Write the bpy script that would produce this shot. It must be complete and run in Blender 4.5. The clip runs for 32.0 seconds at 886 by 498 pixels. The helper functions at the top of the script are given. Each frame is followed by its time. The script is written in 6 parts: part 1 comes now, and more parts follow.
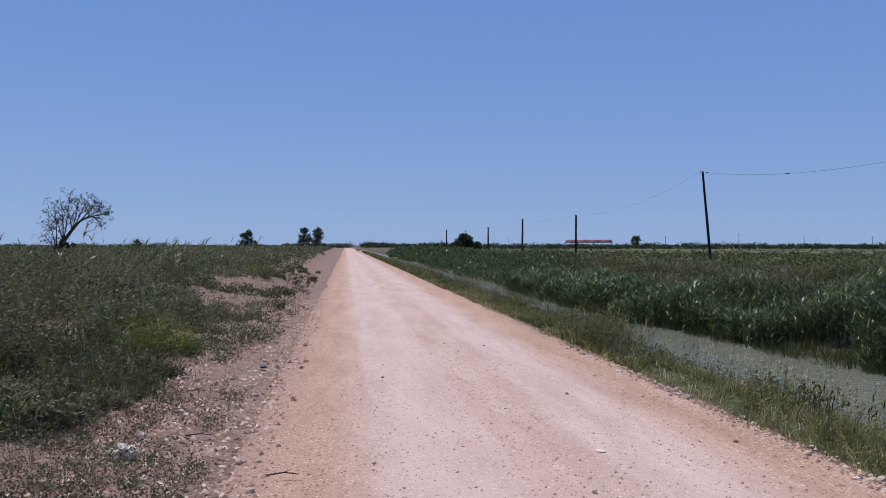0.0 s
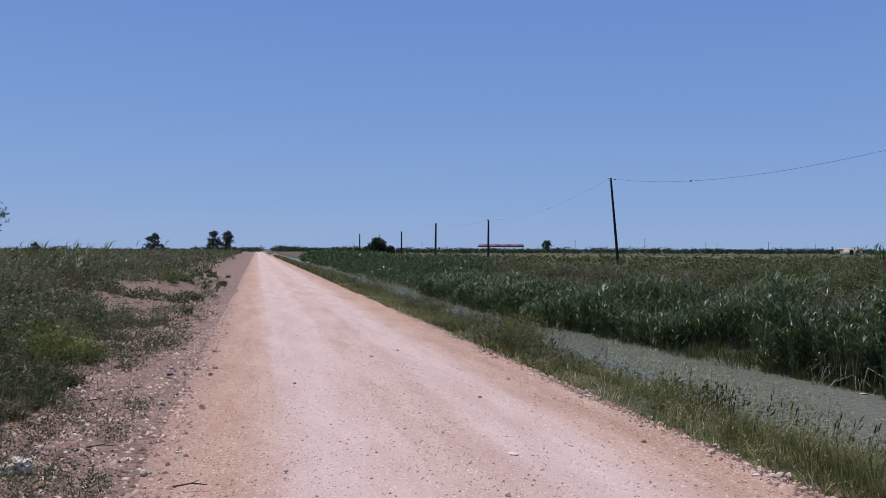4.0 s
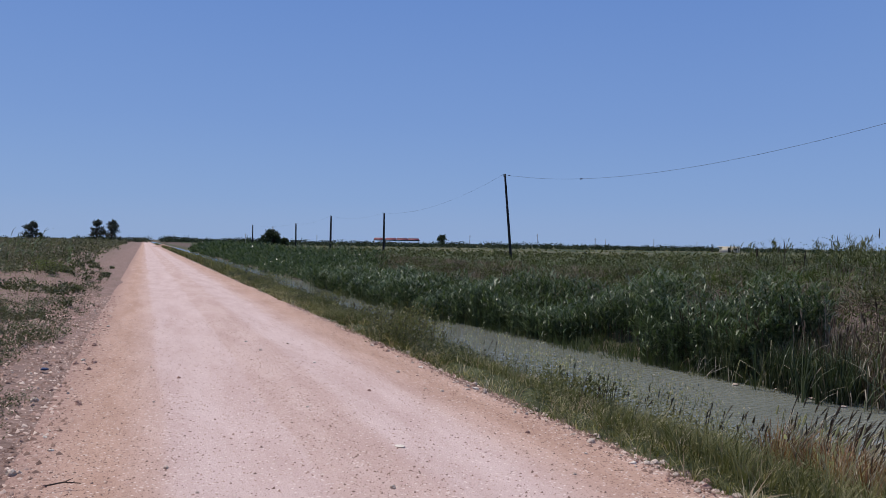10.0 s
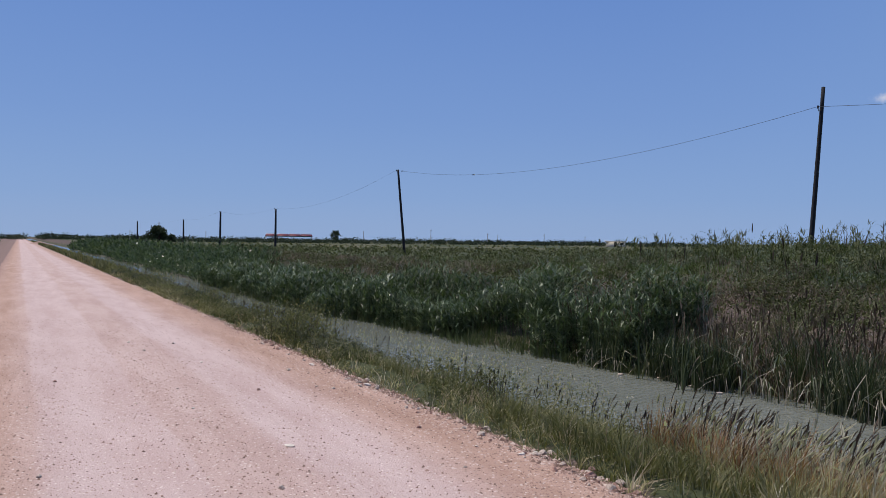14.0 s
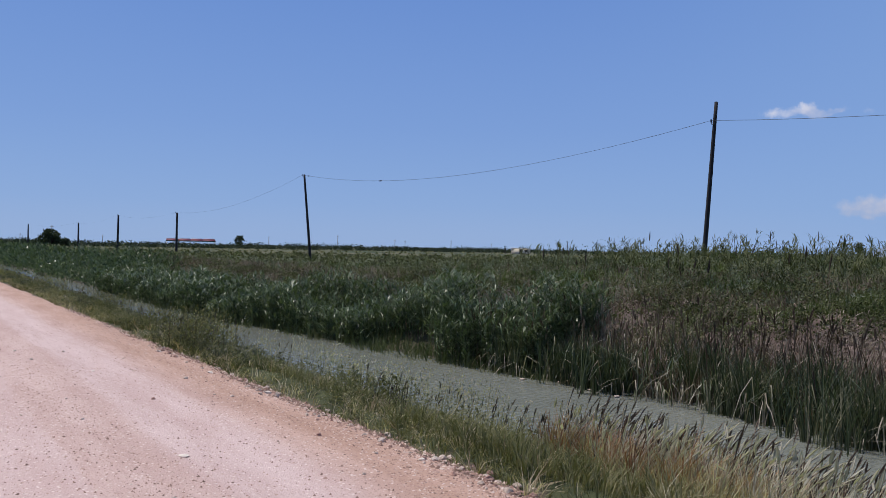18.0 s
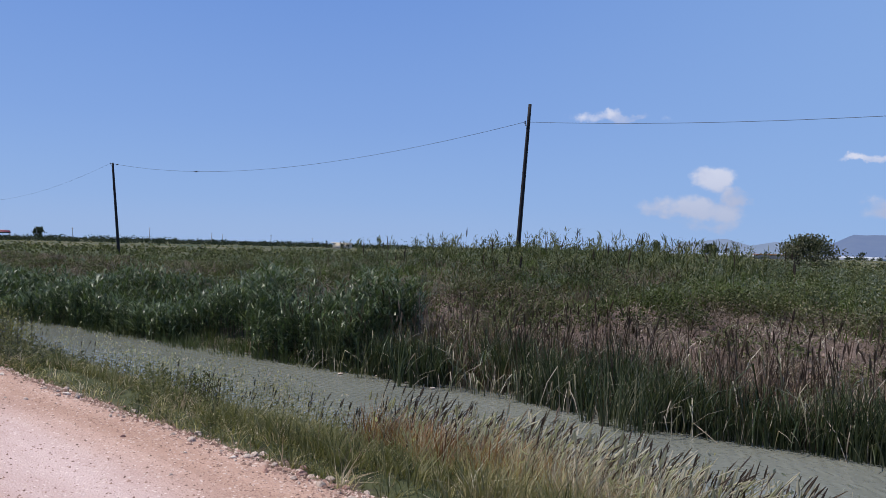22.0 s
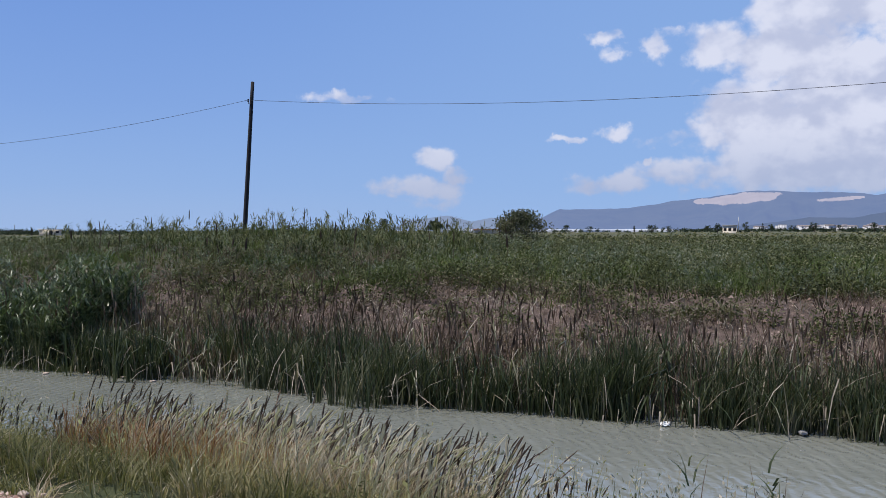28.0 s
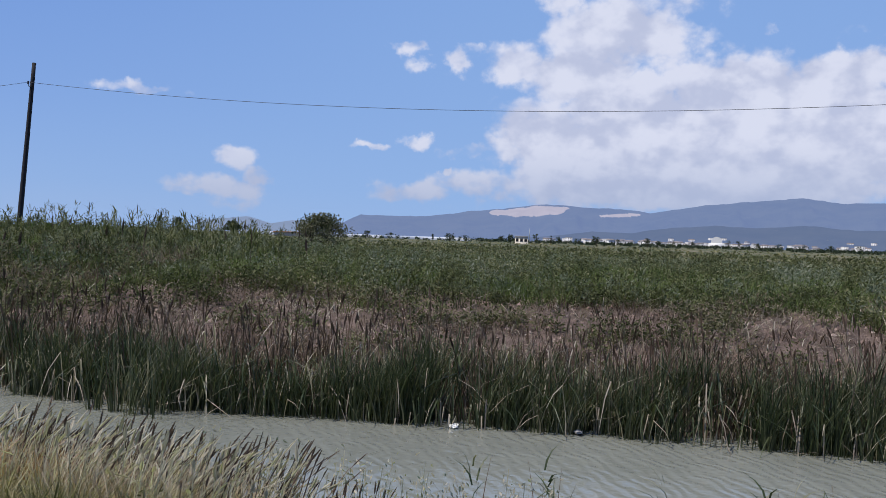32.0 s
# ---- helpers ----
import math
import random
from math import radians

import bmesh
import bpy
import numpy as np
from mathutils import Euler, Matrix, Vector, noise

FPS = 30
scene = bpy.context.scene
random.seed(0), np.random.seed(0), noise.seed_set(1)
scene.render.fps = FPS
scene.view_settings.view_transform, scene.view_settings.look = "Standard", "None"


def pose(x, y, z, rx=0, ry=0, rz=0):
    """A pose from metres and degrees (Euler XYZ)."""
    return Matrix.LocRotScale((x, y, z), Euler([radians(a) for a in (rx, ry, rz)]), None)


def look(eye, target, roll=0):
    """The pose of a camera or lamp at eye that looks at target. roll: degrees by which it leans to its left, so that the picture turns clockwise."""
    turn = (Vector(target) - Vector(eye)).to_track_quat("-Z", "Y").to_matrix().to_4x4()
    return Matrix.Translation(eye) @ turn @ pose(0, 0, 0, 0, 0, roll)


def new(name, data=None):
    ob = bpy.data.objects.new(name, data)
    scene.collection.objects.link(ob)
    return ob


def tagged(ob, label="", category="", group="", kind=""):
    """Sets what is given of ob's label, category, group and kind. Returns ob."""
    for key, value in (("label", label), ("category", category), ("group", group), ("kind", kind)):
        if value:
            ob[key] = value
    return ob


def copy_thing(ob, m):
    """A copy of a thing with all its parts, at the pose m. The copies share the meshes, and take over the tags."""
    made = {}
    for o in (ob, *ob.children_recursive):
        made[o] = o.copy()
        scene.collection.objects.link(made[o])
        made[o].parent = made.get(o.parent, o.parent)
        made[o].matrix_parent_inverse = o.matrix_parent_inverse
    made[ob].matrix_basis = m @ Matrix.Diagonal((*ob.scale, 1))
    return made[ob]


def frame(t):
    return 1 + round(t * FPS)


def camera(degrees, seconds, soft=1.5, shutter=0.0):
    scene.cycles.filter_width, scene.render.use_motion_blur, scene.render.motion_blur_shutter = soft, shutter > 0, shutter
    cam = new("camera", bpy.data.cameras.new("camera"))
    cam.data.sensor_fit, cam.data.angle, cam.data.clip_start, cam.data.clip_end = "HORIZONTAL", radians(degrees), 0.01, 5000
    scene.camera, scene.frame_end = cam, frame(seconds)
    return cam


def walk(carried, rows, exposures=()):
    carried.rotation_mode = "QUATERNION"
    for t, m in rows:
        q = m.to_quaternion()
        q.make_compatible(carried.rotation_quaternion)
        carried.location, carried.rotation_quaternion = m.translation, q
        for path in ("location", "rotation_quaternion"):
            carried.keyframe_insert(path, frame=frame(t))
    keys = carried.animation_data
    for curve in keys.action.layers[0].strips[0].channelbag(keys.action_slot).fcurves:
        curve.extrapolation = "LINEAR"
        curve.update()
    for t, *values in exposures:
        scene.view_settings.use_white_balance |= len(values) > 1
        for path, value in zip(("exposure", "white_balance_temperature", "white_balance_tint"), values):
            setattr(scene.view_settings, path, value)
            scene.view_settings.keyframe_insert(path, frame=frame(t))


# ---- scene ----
cam = camera(55.03, 32.0, 0.7)
# seconds, eye x, y, z, heading clockwise from the road, pitch, lean
ROWS = [
    (0.0, 0.001, -0.001, 1.6, 6.52, -0.25, 0.01),
    (0.5, -0.012, 0.007, 1.6, 7.61, -0.18, -0.06),
    (1.0, -0.021, 0.012, 1.6, 8.51, -0.10, 0.34),
    (1.5, -0.023, 0.016, 1.6, 9.33, -0.11, 0.63),
    (2.0, -0.021, 0.025, 1.6, 9.92, -0.13, 0.59),
    (2.5, -0.014, 0.036, 1.6, 10.48, -0.15, 0.21),
    (3.0, -0.010, 0.042, 1.6, 11.11, -0.07, 0.12),
    (3.5, -0.005, 0.035, 1.6, 11.76, -0.02, 0.12),
    (5.5, 0.004, 0.024, 1.6, 13.99, 0.17, 0.36),
    (6.0, 0.009, 0.016, 1.6, 14.56, 0.11, 0.41),
    (6.5, 0.013, 0.010, 1.6, 15.06, 0.02, 0.47),
    (7.0, 0.015, 0.007, 1.6, 15.58, -0.03, 0.51),
    (7.5, 0.017, 0.005, 1.6, 16.15, -0.09, 0.58),
    (8.0, 0.020, -0.000, 1.6, 16.73, -0.15, 0.55),
    (8.5, 0.029, -0.007, 1.6, 17.33, -0.23, 0.65),
    (9.0, 0.032, -0.007, 1.6, 18.03, -0.25, 0.68),
    (9.5, 0.034, -0.002, 1.6, 18.64, -0.27, 0.88),
    (10.0, 0.041, 0.003, 1.6, 19.38, -0.33, 0.91),
    (10.5, 0.044, 0.012, 1.6, 20.12, -0.35, 0.90),
    (11.0, 0.045, 0.017, 1.6, 20.95, -0.42, 0.84),
    (11.5, 0.051, 0.013, 1.6, 21.93, -0.50, 0.91),
    (12.0, 0.055, 0.012, 1.6, 22.87, -0.49, 1.04),
    (12.5, 0.060, 0.014, 1.6, 23.72, -0.50, 1.10),
    (13.0, 0.066, 0.015, 1.6, 24.75, -0.54, 0.99),
    (13.5, 0.072, 0.012, 1.6, 25.69, -0.57, 0.83),
    (14.0, 0.077, 0.011, 1.6, 26.52, -0.53, 0.64),
    (14.5, 0.083, 0.005, 1.6, 27.25, -0.38, 0.42),
    (16.5, 0.093, -0.012, 1.6, 30.23, -0.14, 1.10),
    (17.0, 0.097, -0.022, 1.6, 30.91, -0.10, 0.98),
    (17.5, 0.106, -0.025, 1.6, 31.78, -0.05, 0.83),
    (18.0, 0.112, -0.025, 1.6, 32.75, -0.02, 1.01),
    (18.5, 0.119, -0.023, 1.6, 33.74, -0.09, 1.22),
    (19.0, 0.129, -0.031, 1.6, 35.00, -0.20, 1.39),
    (19.5, 0.129, -0.044, 1.6, 36.23, -0.26, 1.17),
    (20.0, 0.128, -0.060, 1.6, 37.84, -0.26, 1.33),
    (20.5, 0.125, -0.073, 1.6, 39.50, -0.25, 1.46),
    (21.0, 0.127, -0.078, 1.6, 41.21, -0.21, 1.45),
    (21.5, 0.127, -0.081, 1.6, 42.94, -0.13, 1.33),
    (22.0, 0.122, -0.087, 1.6, 44.73, -0.12, 1.47),
    (22.5, 0.113, -0.090, 1.6, 46.47, -0.17, 1.62),
    (23.0, 0.113, -0.094, 1.6, 48.43, -0.30, 1.32),
    (23.5, 0.126, -0.096, 1.6, 50.15, -0.60, 0.88),
    (24.0, 0.169, -0.098, 1.6, 51.82, -0.83, 0.37),
    (24.5, 0.227, -0.106, 1.6, 53.76, -0.91, 0.39),
    (25.0, 0.279, -0.108, 1.6, 55.56, -0.93, 0.67),
    (25.5, 0.295, -0.106, 1.6, 56.82, -0.94, 0.54),
    (27.5, 0.293, -0.099, 1.6, 61.18, -1.10, -0.16),
    (28.0, 0.285, -0.097, 1.6, 62.70, -1.25, -0.13),
    (28.5, 0.278, -0.099, 1.6, 64.20, -1.34, 0.12),
    (29.0, 0.272, -0.105, 1.6, 66.00, -1.37, 0.87),
    (29.5, 0.266, -0.109, 1.6, 67.68, -1.27, 1.28),
    (30.0, 0.264, -0.114, 1.6, 69.56, -1.13, 1.35),
    (30.5, 0.263, -0.116, 1.6, 71.29, -0.97, 1.38),
    (31.0, 0.263, -0.119, 1.6, 73.21, -0.81, 1.48),
    (31.5, 0.263, -0.122, 1.6, 74.65, -0.76, 1.86),
    (32.0, 0.264, -0.132, 1.6, 76.08, -0.74, 1.92),
]


def aim(x, y, z, heading, pitch, lean):
    h, p = radians(heading), radians(pitch)
    way = Vector((math.sin(h) * math.cos(p), math.cos(h) * math.cos(p), math.sin(p)))
    return look((x, y, z), Vector((x, y, z)) + way, lean)


walk(cam, [(t, aim(*row)) for t, *row in ROWS], [(0.0, -0.14), (13.0, -0.22), (18.0, -0.1), (21.0, 0.0), (24.0, 0.09), (32.0, 0.05)])

# ---------------------------------------------------------------- light and sky
SUN_HEADING, SUN_HEIGHT = -42.0, 63.0
sun = new("sun", bpy.data.lights.new("sun", "SUN"))
sun.data.energy, sun.data.angle, sun.data.color = 4.5, radians(0.6), (1.0, 0.95, 0.88)
sh, se = radians(SUN_HEADING), radians(SUN_HEIGHT)
sun.matrix_world = look((0, 0, 60), Vector((0, 0, 60)) - Vector((math.sin(sh) * math.cos(se), math.cos(sh) * math.cos(se), math.sin(se))))

world = bpy.data.worlds.new("sky")
scene.world = world
world.use_nodes = True
wt = world.node_tree
wt.nodes.clear()


def wmath(op, a, b=0.0, c=0.0):
    n = wt.nodes.new("ShaderNodeMath")
    n.operation = op
    for i, v in enumerate((a, b, c)):
        if isinstance(v, (int, float)):
            n.inputs[i].default_value = v
        else:
            wt.links.new(v, n.inputs[i])
    return n.outputs[0]


sky = wt.nodes.new("ShaderNodeTexSky")
sky.sky_type, sky.sun_disc = "NISHITA", False
sky.sun_elevation, sky.sun_rotation = se, sh
sky.altitude, sky.air_density, sky.dust_density, sky.ozone_density = 50, 1.15, 0.7, 3.0
coord = wt.nodes.new("ShaderNodeTexCoord")
split = wt.nodes.new("ShaderNodeSeparateXYZ")
wt.links.new(coord.outputs["Generated"], split.inputs[0])
dx, dy, dz = split.outputs
az = wmath("MULTIPLY", wmath("ARCTAN2", dx, dy), 57.2958)
el = wmath("MULTIPLY", wmath("ARCSINE", dz), 57.2958)


# clouds: heading, height, half width, half height in degrees, density
CLOUDS = [
    (56.4, 8.8, 3.5, 0.7, 0.85), (61.1, 3.0, 5.7, 1.2, 0.85), (63.6, 3.7, 2.3, 1.2, 1.0), (62.3, 4.7, 2.4, 1.4, 0.9), (59.2, 2.8, 2.8, 0.8, 0.75), (61.5, 2.1, 6.2, 1.1, 0.45), (66.4, 1.8, 2.9, 0.7, 0.45),
    (73.5, 12.6, 2.0, 0.9, 1.0), (74.0, 11.4, 1.6, 0.8, 0.75), (77.1, 11.9, 2.1, 1.4, 0.95), (78.1, 12.5, 2.0, 0.8, 0.7), (71.0, 6.0, 2.4, 0.4, 0.75), (74.4, 6.4, 1.7, 0.9, 0.85), (77.6, 5.9, 3.0, 0.9, 0.8),
    (76.2, 4.4, 1.0, 0.7, 1.0), (74.3, 2.9, 5.8, 1.2, 0.85), (78.8, 3.6, 5.4, 2.0, 1.0), (82.5, 6.7, 5.4, 3.9, 1.4), (81.0, 11.7, 3.9, 2.1, 1.05), (83.7, 15.4, 2.7, 2.0, 0.95), (87.5, 13.6, 7.3, 3.6, 1.4),
    (89.9, 15.4, 5.3, 2.3, 1.0), (88.0, 8.9, 5.3, 3.4, 1.9), (91.3, 6.4, 11.9, 5.0, 2.0), (95.7, 9.5, 8.9, 4.0, 1.6), (100.6, 10.7, 6.8, 2.2, 1.4), (101.3, 6.6, 11.2, 5.4, 1.9), (91.4, 3.8, 19.1, 2.6, 1.5),
    (96.6, 13.6, 1.3, 0.8, 0.7), (101.1, 13.0, 4.0, 1.8, 0.4), (85.0, 11.1, 5.9, 2.9, 1.5), (112.0, 9.0, 14.0, 7.0, 2.0), (135.0, 7.0, 16.0, 5.0, 1.6), (92.0, 2.6, 26.0, 2.6, 0.75),
]


def density(shift):
    """Billowing density of the clouds, looked up a little beside the line of sight."""
    m = wt.nodes.new("ShaderNodeMapping")
    m.inputs["Location"].default_value, m.inputs["Scale"].default_value = shift, (1, 1, 1.35)
    wt.links.new(coord.outputs["Generated"], m.inputs[0])
    n = wt.nodes.new("ShaderNodeTexNoise")
    n.inputs["Scale"].default_value, n.inputs["Detail"].default_value, n.inputs["Roughness"].default_value = 11.0, 11.0, 0.6
    wt.links.new(m.outputs[0], n.inputs["Vector"])
    v = wt.nodes.new("ShaderNodeTexVoronoi")
    v.feature = "SMOOTH_F1"
    v.inputs["Scale"].default_value, v.inputs["Detail"].default_value, v.inputs["Smoothness"].default_value = 22.0, 3.0, 0.45
    wt.links.new(m.outputs[0], v.inputs["Vector"])
    return wmath("ADD", wmath("MULTIPLY", wmath("SUBTRACT", n.outputs["Fac"], 0.5), 2.2), wmath("MULTIPLY", wmath("SUBTRACT", 0.48, v.outputs["Distance"]), 1.05))


def clamped(v, lo, hi, a=0.0, b=1.0):
    n = wt.nodes.new("ShaderNodeMapRange")
    n.interpolation_type = "SMOOTHSTEP"
    for key, value in (("From Min", lo), ("From Max", hi), ("To Min", a), ("To Max", b)):
        n.inputs[key].default_value = value
    wt.links.new(v, n.inputs["Value"])
    return n.outputs[0]


def blend(f, a, b):
    n = wt.nodes.new("ShaderNodeMix")
    n.data_type = "RGBA"
    for v, key in ((f, "Factor"), (a, "A"), (b, "B")):
        if isinstance(v, (int, float)):
            n.inputs[key].default_value = v
        elif isinstance(v, tuple):
            n.inputs[key].default_value = (*v, 1)
        else:
            wt.links.new(v, n.inputs[key])
    return n.outputs["Result"]


ragged = wt.nodes.new("ShaderNodeTexNoise")
ragged.inputs["Scale"].default_value, ragged.inputs["Detail"].default_value, ragged.inputs["Roughness"].default_value = 26.0, 6.0, 0.62
wt.links.new(coord.outputs["Generated"], ragged.inputs["Vector"])
shift = wt.nodes.new("ShaderNodeSeparateColor")
wt.links.new(ragged.outputs["Color"], shift.inputs[0])
cloud_az = wmath("ADD", az, wmath("MULTIPLY", wmath("SUBTRACT", shift.outputs[0], 0.5), 3.6))
cloud_el = wmath("ADD", el, wmath("MULTIPLY", wmath("SUBTRACT", shift.outputs[1], 0.5), 2.0))
here, sunward = density((0, 0, 0)), density((-0.01, 0.022, 0.035))
cover = None
for ca, ce, wa, we, dense in CLOUDS:
    ua = wmath("DIVIDE", wmath("SUBTRACT", cloud_az, ca), wa)
    ue = wmath("DIVIDE", wmath("SUBTRACT", cloud_el, ce), we)
    blob = wmath("SUBTRACT", 1.0, wmath("SQRT", wmath("ADD", wmath("MULTIPLY", ua, ua), wmath("MULTIPLY", ue, ue))))
    blob = wmath("MULTIPLY", wmath("MINIMUM", wmath("MULTIPLY", wmath("MAXIMUM", blob, 0.0), 1.5), 1.0), dense)
    cover = blob if cover is None else wmath("MAXIMUM", cover, blob)
body = wmath("ADD", wmath("MULTIPLY", cover, 1.1), wmath("MULTIPLY", here, 0.85))
amount = wmath("MULTIPLY", clamped(body, 0.05, 0.8), clamped(cover, 0.0, 0.45, 0.0, 0.96))
relief = clamped(wmath("SUBTRACT", here, sunward), -0.62, 0.5)
deep = clamped(wmath("ADD", wmath("SUBTRACT", cover, wmath("MULTIPLY", el, 0.03)), wmath("MULTIPLY", here, -0.3)), 0.25, 1.1)
white = blend(relief, (5.2, 5.8, 7.8), (6.8, 7.1, 8.5))
grey = blend(relief, (4.9, 5.35, 7.1), (6.8, 7.1, 8.5))
cloud = blend(deep, white, grey)
cloud = blend(clamped(el, 1.0, 7.5, 0.8, 0.0), cloud, (3.5, 4.2, 6.1))
# clear air: the sky model, evened towards the deep blue of a dry day
clear = wt.nodes.new("ShaderNodeValToRGB")
e = clear.color_ramp.elements
for k, (at_z, c) in enumerate(((0.0, (0.312, 0.465, 0.775)), (0.05, (0.253, 0.415, 0.765)), (0.14, (0.203, 0.355, 0.735)), (0.30, (0.145, 0.285, 0.685)), (1.0, (0.08, 0.16, 0.47)))):
    s = e[k] if k < 2 else e.new(at_z)
    s.position, s.color = at_z, (*c, 1)
e[1].position = 0.05
wt.links.new(wmath("MAXIMUM", dz, 0.0), clear.inputs["Fac"])
deepblue = wt.nodes.new("ShaderNodeMix")
deepblue.data_type, deepblue.blend_type = "RGBA", "MULTIPLY"
deepblue.inputs["Factor"].default_value, deepblue.inputs["B"].default_value = 1.0, (10, 10, 10, 1)
wt.links.new(clear.outputs["Color"], deepblue.inputs["A"])
air = blend(0.9, sky.outputs[0], deepblue.outputs["Result"])
air = blend(clamped(az, 35.0, 85.0, 0.0, 0.55), air, (2.75, 4.45, 7.6))
back = wt.nodes.new("ShaderNodeBackground")
back.inputs["Strength"].default_value = 0.1
wt.links.new(blend(amount, air, cloud), back.inputs["Color"])
wout = wt.nodes.new("ShaderNodeOutputWorld")
wt.links.new(back.outputs[0], wout.inputs["Surface"])


# ---------------------------------------------------------------- materials
class Mat:
    """A node material with short-hand for its nodes."""

    def __init__(self, name):
        self.m = bpy.data.materials.new(name)
        self.m.use_nodes = True
        self.t = self.m.node_tree
        self.b = self.t.nodes["Principled BSDF"]
        self.out = self.t.nodes["Material Output"]
        self.where = None

    def n(self, kind):
        return self.t.nodes.new(kind)

    def put(self, v, socket):
        if isinstance(v, (int, float)):
            socket.default_value = v
        elif isinstance(v, tuple):
            socket.default_value = (*v, 1) if len(v) == 3 else v
        else:
            self.t.links.new(v, socket)

    def place(self):
        if not self.where:
            self.where = self.n("ShaderNodeNewGeometry").outputs["Position"]
        return self.where

    def noise(self, scale, detail=4, rough=0.55, stretch=(1, 1, 1), distort=0.0):
        m = self.n("ShaderNodeMapping")
        m.inputs["Scale"].default_value = stretch
        self.put(self.place(), m.inputs[0])
        n = self.n("ShaderNodeTexNoise")
        n.inputs["Scale"].default_value, n.inputs["Detail"].default_value, n.inputs["Roughness"].default_value = scale, detail, rough
        n.inputs["Distortion"].default_value = distort
        self.put(m.outputs[0], n.inputs["Vector"])
        return n.outputs["Fac"]

    def cells(self, scale, feature="F1"):
        n = self.n("ShaderNodeTexVoronoi")
        n.feature = feature
        n.inputs["Scale"].default_value = scale
        self.put(self.place(), n.inputs["Vector"])
        return n

    def math(self, op, a, b=0.0, c=0.0):
        n = self.n("ShaderNodeMath")
        n.operation = op
        for i, v in enumerate((a, b, c)):
            self.put(v, n.inputs[i])
        return n.outputs[0]

    def ramp(self, v, lo, hi, a=0.0, b=1.0, smooth=True):
        n = self.n("ShaderNodeMapRange")
        n.interpolation_type = "SMOOTHSTEP" if smooth else "LINEAR"
        self.put(v, n.inputs["Value"])
        for key, value in (("From Min", lo), ("From Max", hi), ("To Min", a), ("To Max", b)):
            n.inputs[key].default_value = value
        return n.outputs[0]

    def mix(self, f, a, b, blend="MIX"):
        n = self.n("ShaderNodeMix")
        n.data_type, n.blend_type = "RGBA", blend
        self.put(f, n.inputs["Factor"])
        self.put(a, n.inputs["A"])
        self.put(b, n.inputs["B"])
        return n.outputs["Result"]

    def axes(self):
        n = self.n("ShaderNodeSeparateXYZ")
        self.put(self.place(), n.inputs[0])
        return n.outputs

    def island(self):
        return self.n("ShaderNodeNewGeometry").outputs["Random Per Island"]

    def bump(self, height, strength, distance):
        n = self.n("ShaderNodeBump")
        n.inputs["Strength"].default_value, n.inputs["Distance"].default_value = strength, distance
        self.put(height, n.inputs["Height"])
        self.put(n.outputs[0], self.b.inputs["Normal"])

    def done(self, colour, rough=0.9, spec=0.3, metal=0.0):
        self.put(colour, self.b.inputs["Base Color"])
        self.put(rough, self.b.inputs["Roughness"])
        self.b.inputs["Specular IOR Level"].default_value = spec
        self.b.inputs["Metallic"].default_value = metal
        return self.m


def steps(M, v, colours):
    """Mixes through a list of colours as v goes from 0 to 1."""
    r = M.n("ShaderNodeValToRGB")
    e = r.color_ramp.elements
    for i, c in enumerate(colours):
        at = i / (len(colours) - 1)
        s = e[i] if i < 2 else e.new(at)
        s.position, s.color = at, (*c, 1)
    e[1].position = 1 / (len(colours) - 1)
    M.put(v, r.inputs["Fac"])
    return r.outputs["Color"]


def leafy(name, colours, patch=0.45, translucent=0.35, rough=0.68, dry=None, fresh=None):
    """Foliage: each blade or leaf has its own shade, with larger patches over it; light passes through."""
    M = Mat(name)
    v = M.math("ADD", M.math("MULTIPLY", M.island(), 1 - patch), M.math("MULTIPLY", M.ramp(M.math("ADD", M.math("MULTIPLY", M.noise(0.45, 3), 0.6), M.math("MULTIPLY", M.noise(2.1, 3), 0.4)), 0.36, 0.64), patch))
    colour = steps(M, v, colours)
    if dry:
        colour = M.mix(M.math("MULTIPLY", M.ramp(M.noise(0.23, 4, 0.65), 0.5, 0.72), 0.75), colour, dry)
    if fresh:
        colour = M.mix(M.math("MULTIPLY", M.ramp(M.noise(0.31, 4, 0.6), 0.52, 0.66), 0.8), colour, M.mix(M.island(), tuple(c * 0.45 for c in fresh), fresh))
    M.done(colour, rough, 0.25)
    t = M.n("ShaderNodeBsdfTranslucent")
    M.put(M.mix(1.0, colour, (1.0, 1.15, 0.6), "MULTIPLY"), t.inputs["Color"])
    mx = M.n("ShaderNodeMixShader")
    mx.inputs[0].default_value = translucent
    M.t.links.new(M.b.outputs[0], mx.inputs[1])
    M.t.links.new(t.outputs[0], mx.inputs[2])
    M.t.links.new(mx.outputs[0], M.out.inputs["Surface"])
    return M.m


def plain(name, colour, rough=0.8, vary=0.25, scale=3.0, metal=0.0, spec=0.3, relief=0.0):
    M = Mat(name)
    dark = tuple(c * (1 - vary) for c in colour)
    pale = tuple(min(1, c * (1 + vary)) for c in colour)
    n1, n2 = M.noise(scale, 5, 0.6), M.noise(scale * 9, 4, 0.6)
    c = M.mix(M.ramp(M.math("ADD", M.math("MULTIPLY", n1, 0.6), M.math("MULTIPLY", n2, 0.4)), 0.3, 0.7), dark, pale)
    if relief:
        M.bump(n2, 0.6, relief)
    return M.done(c, rough, spec, metal)


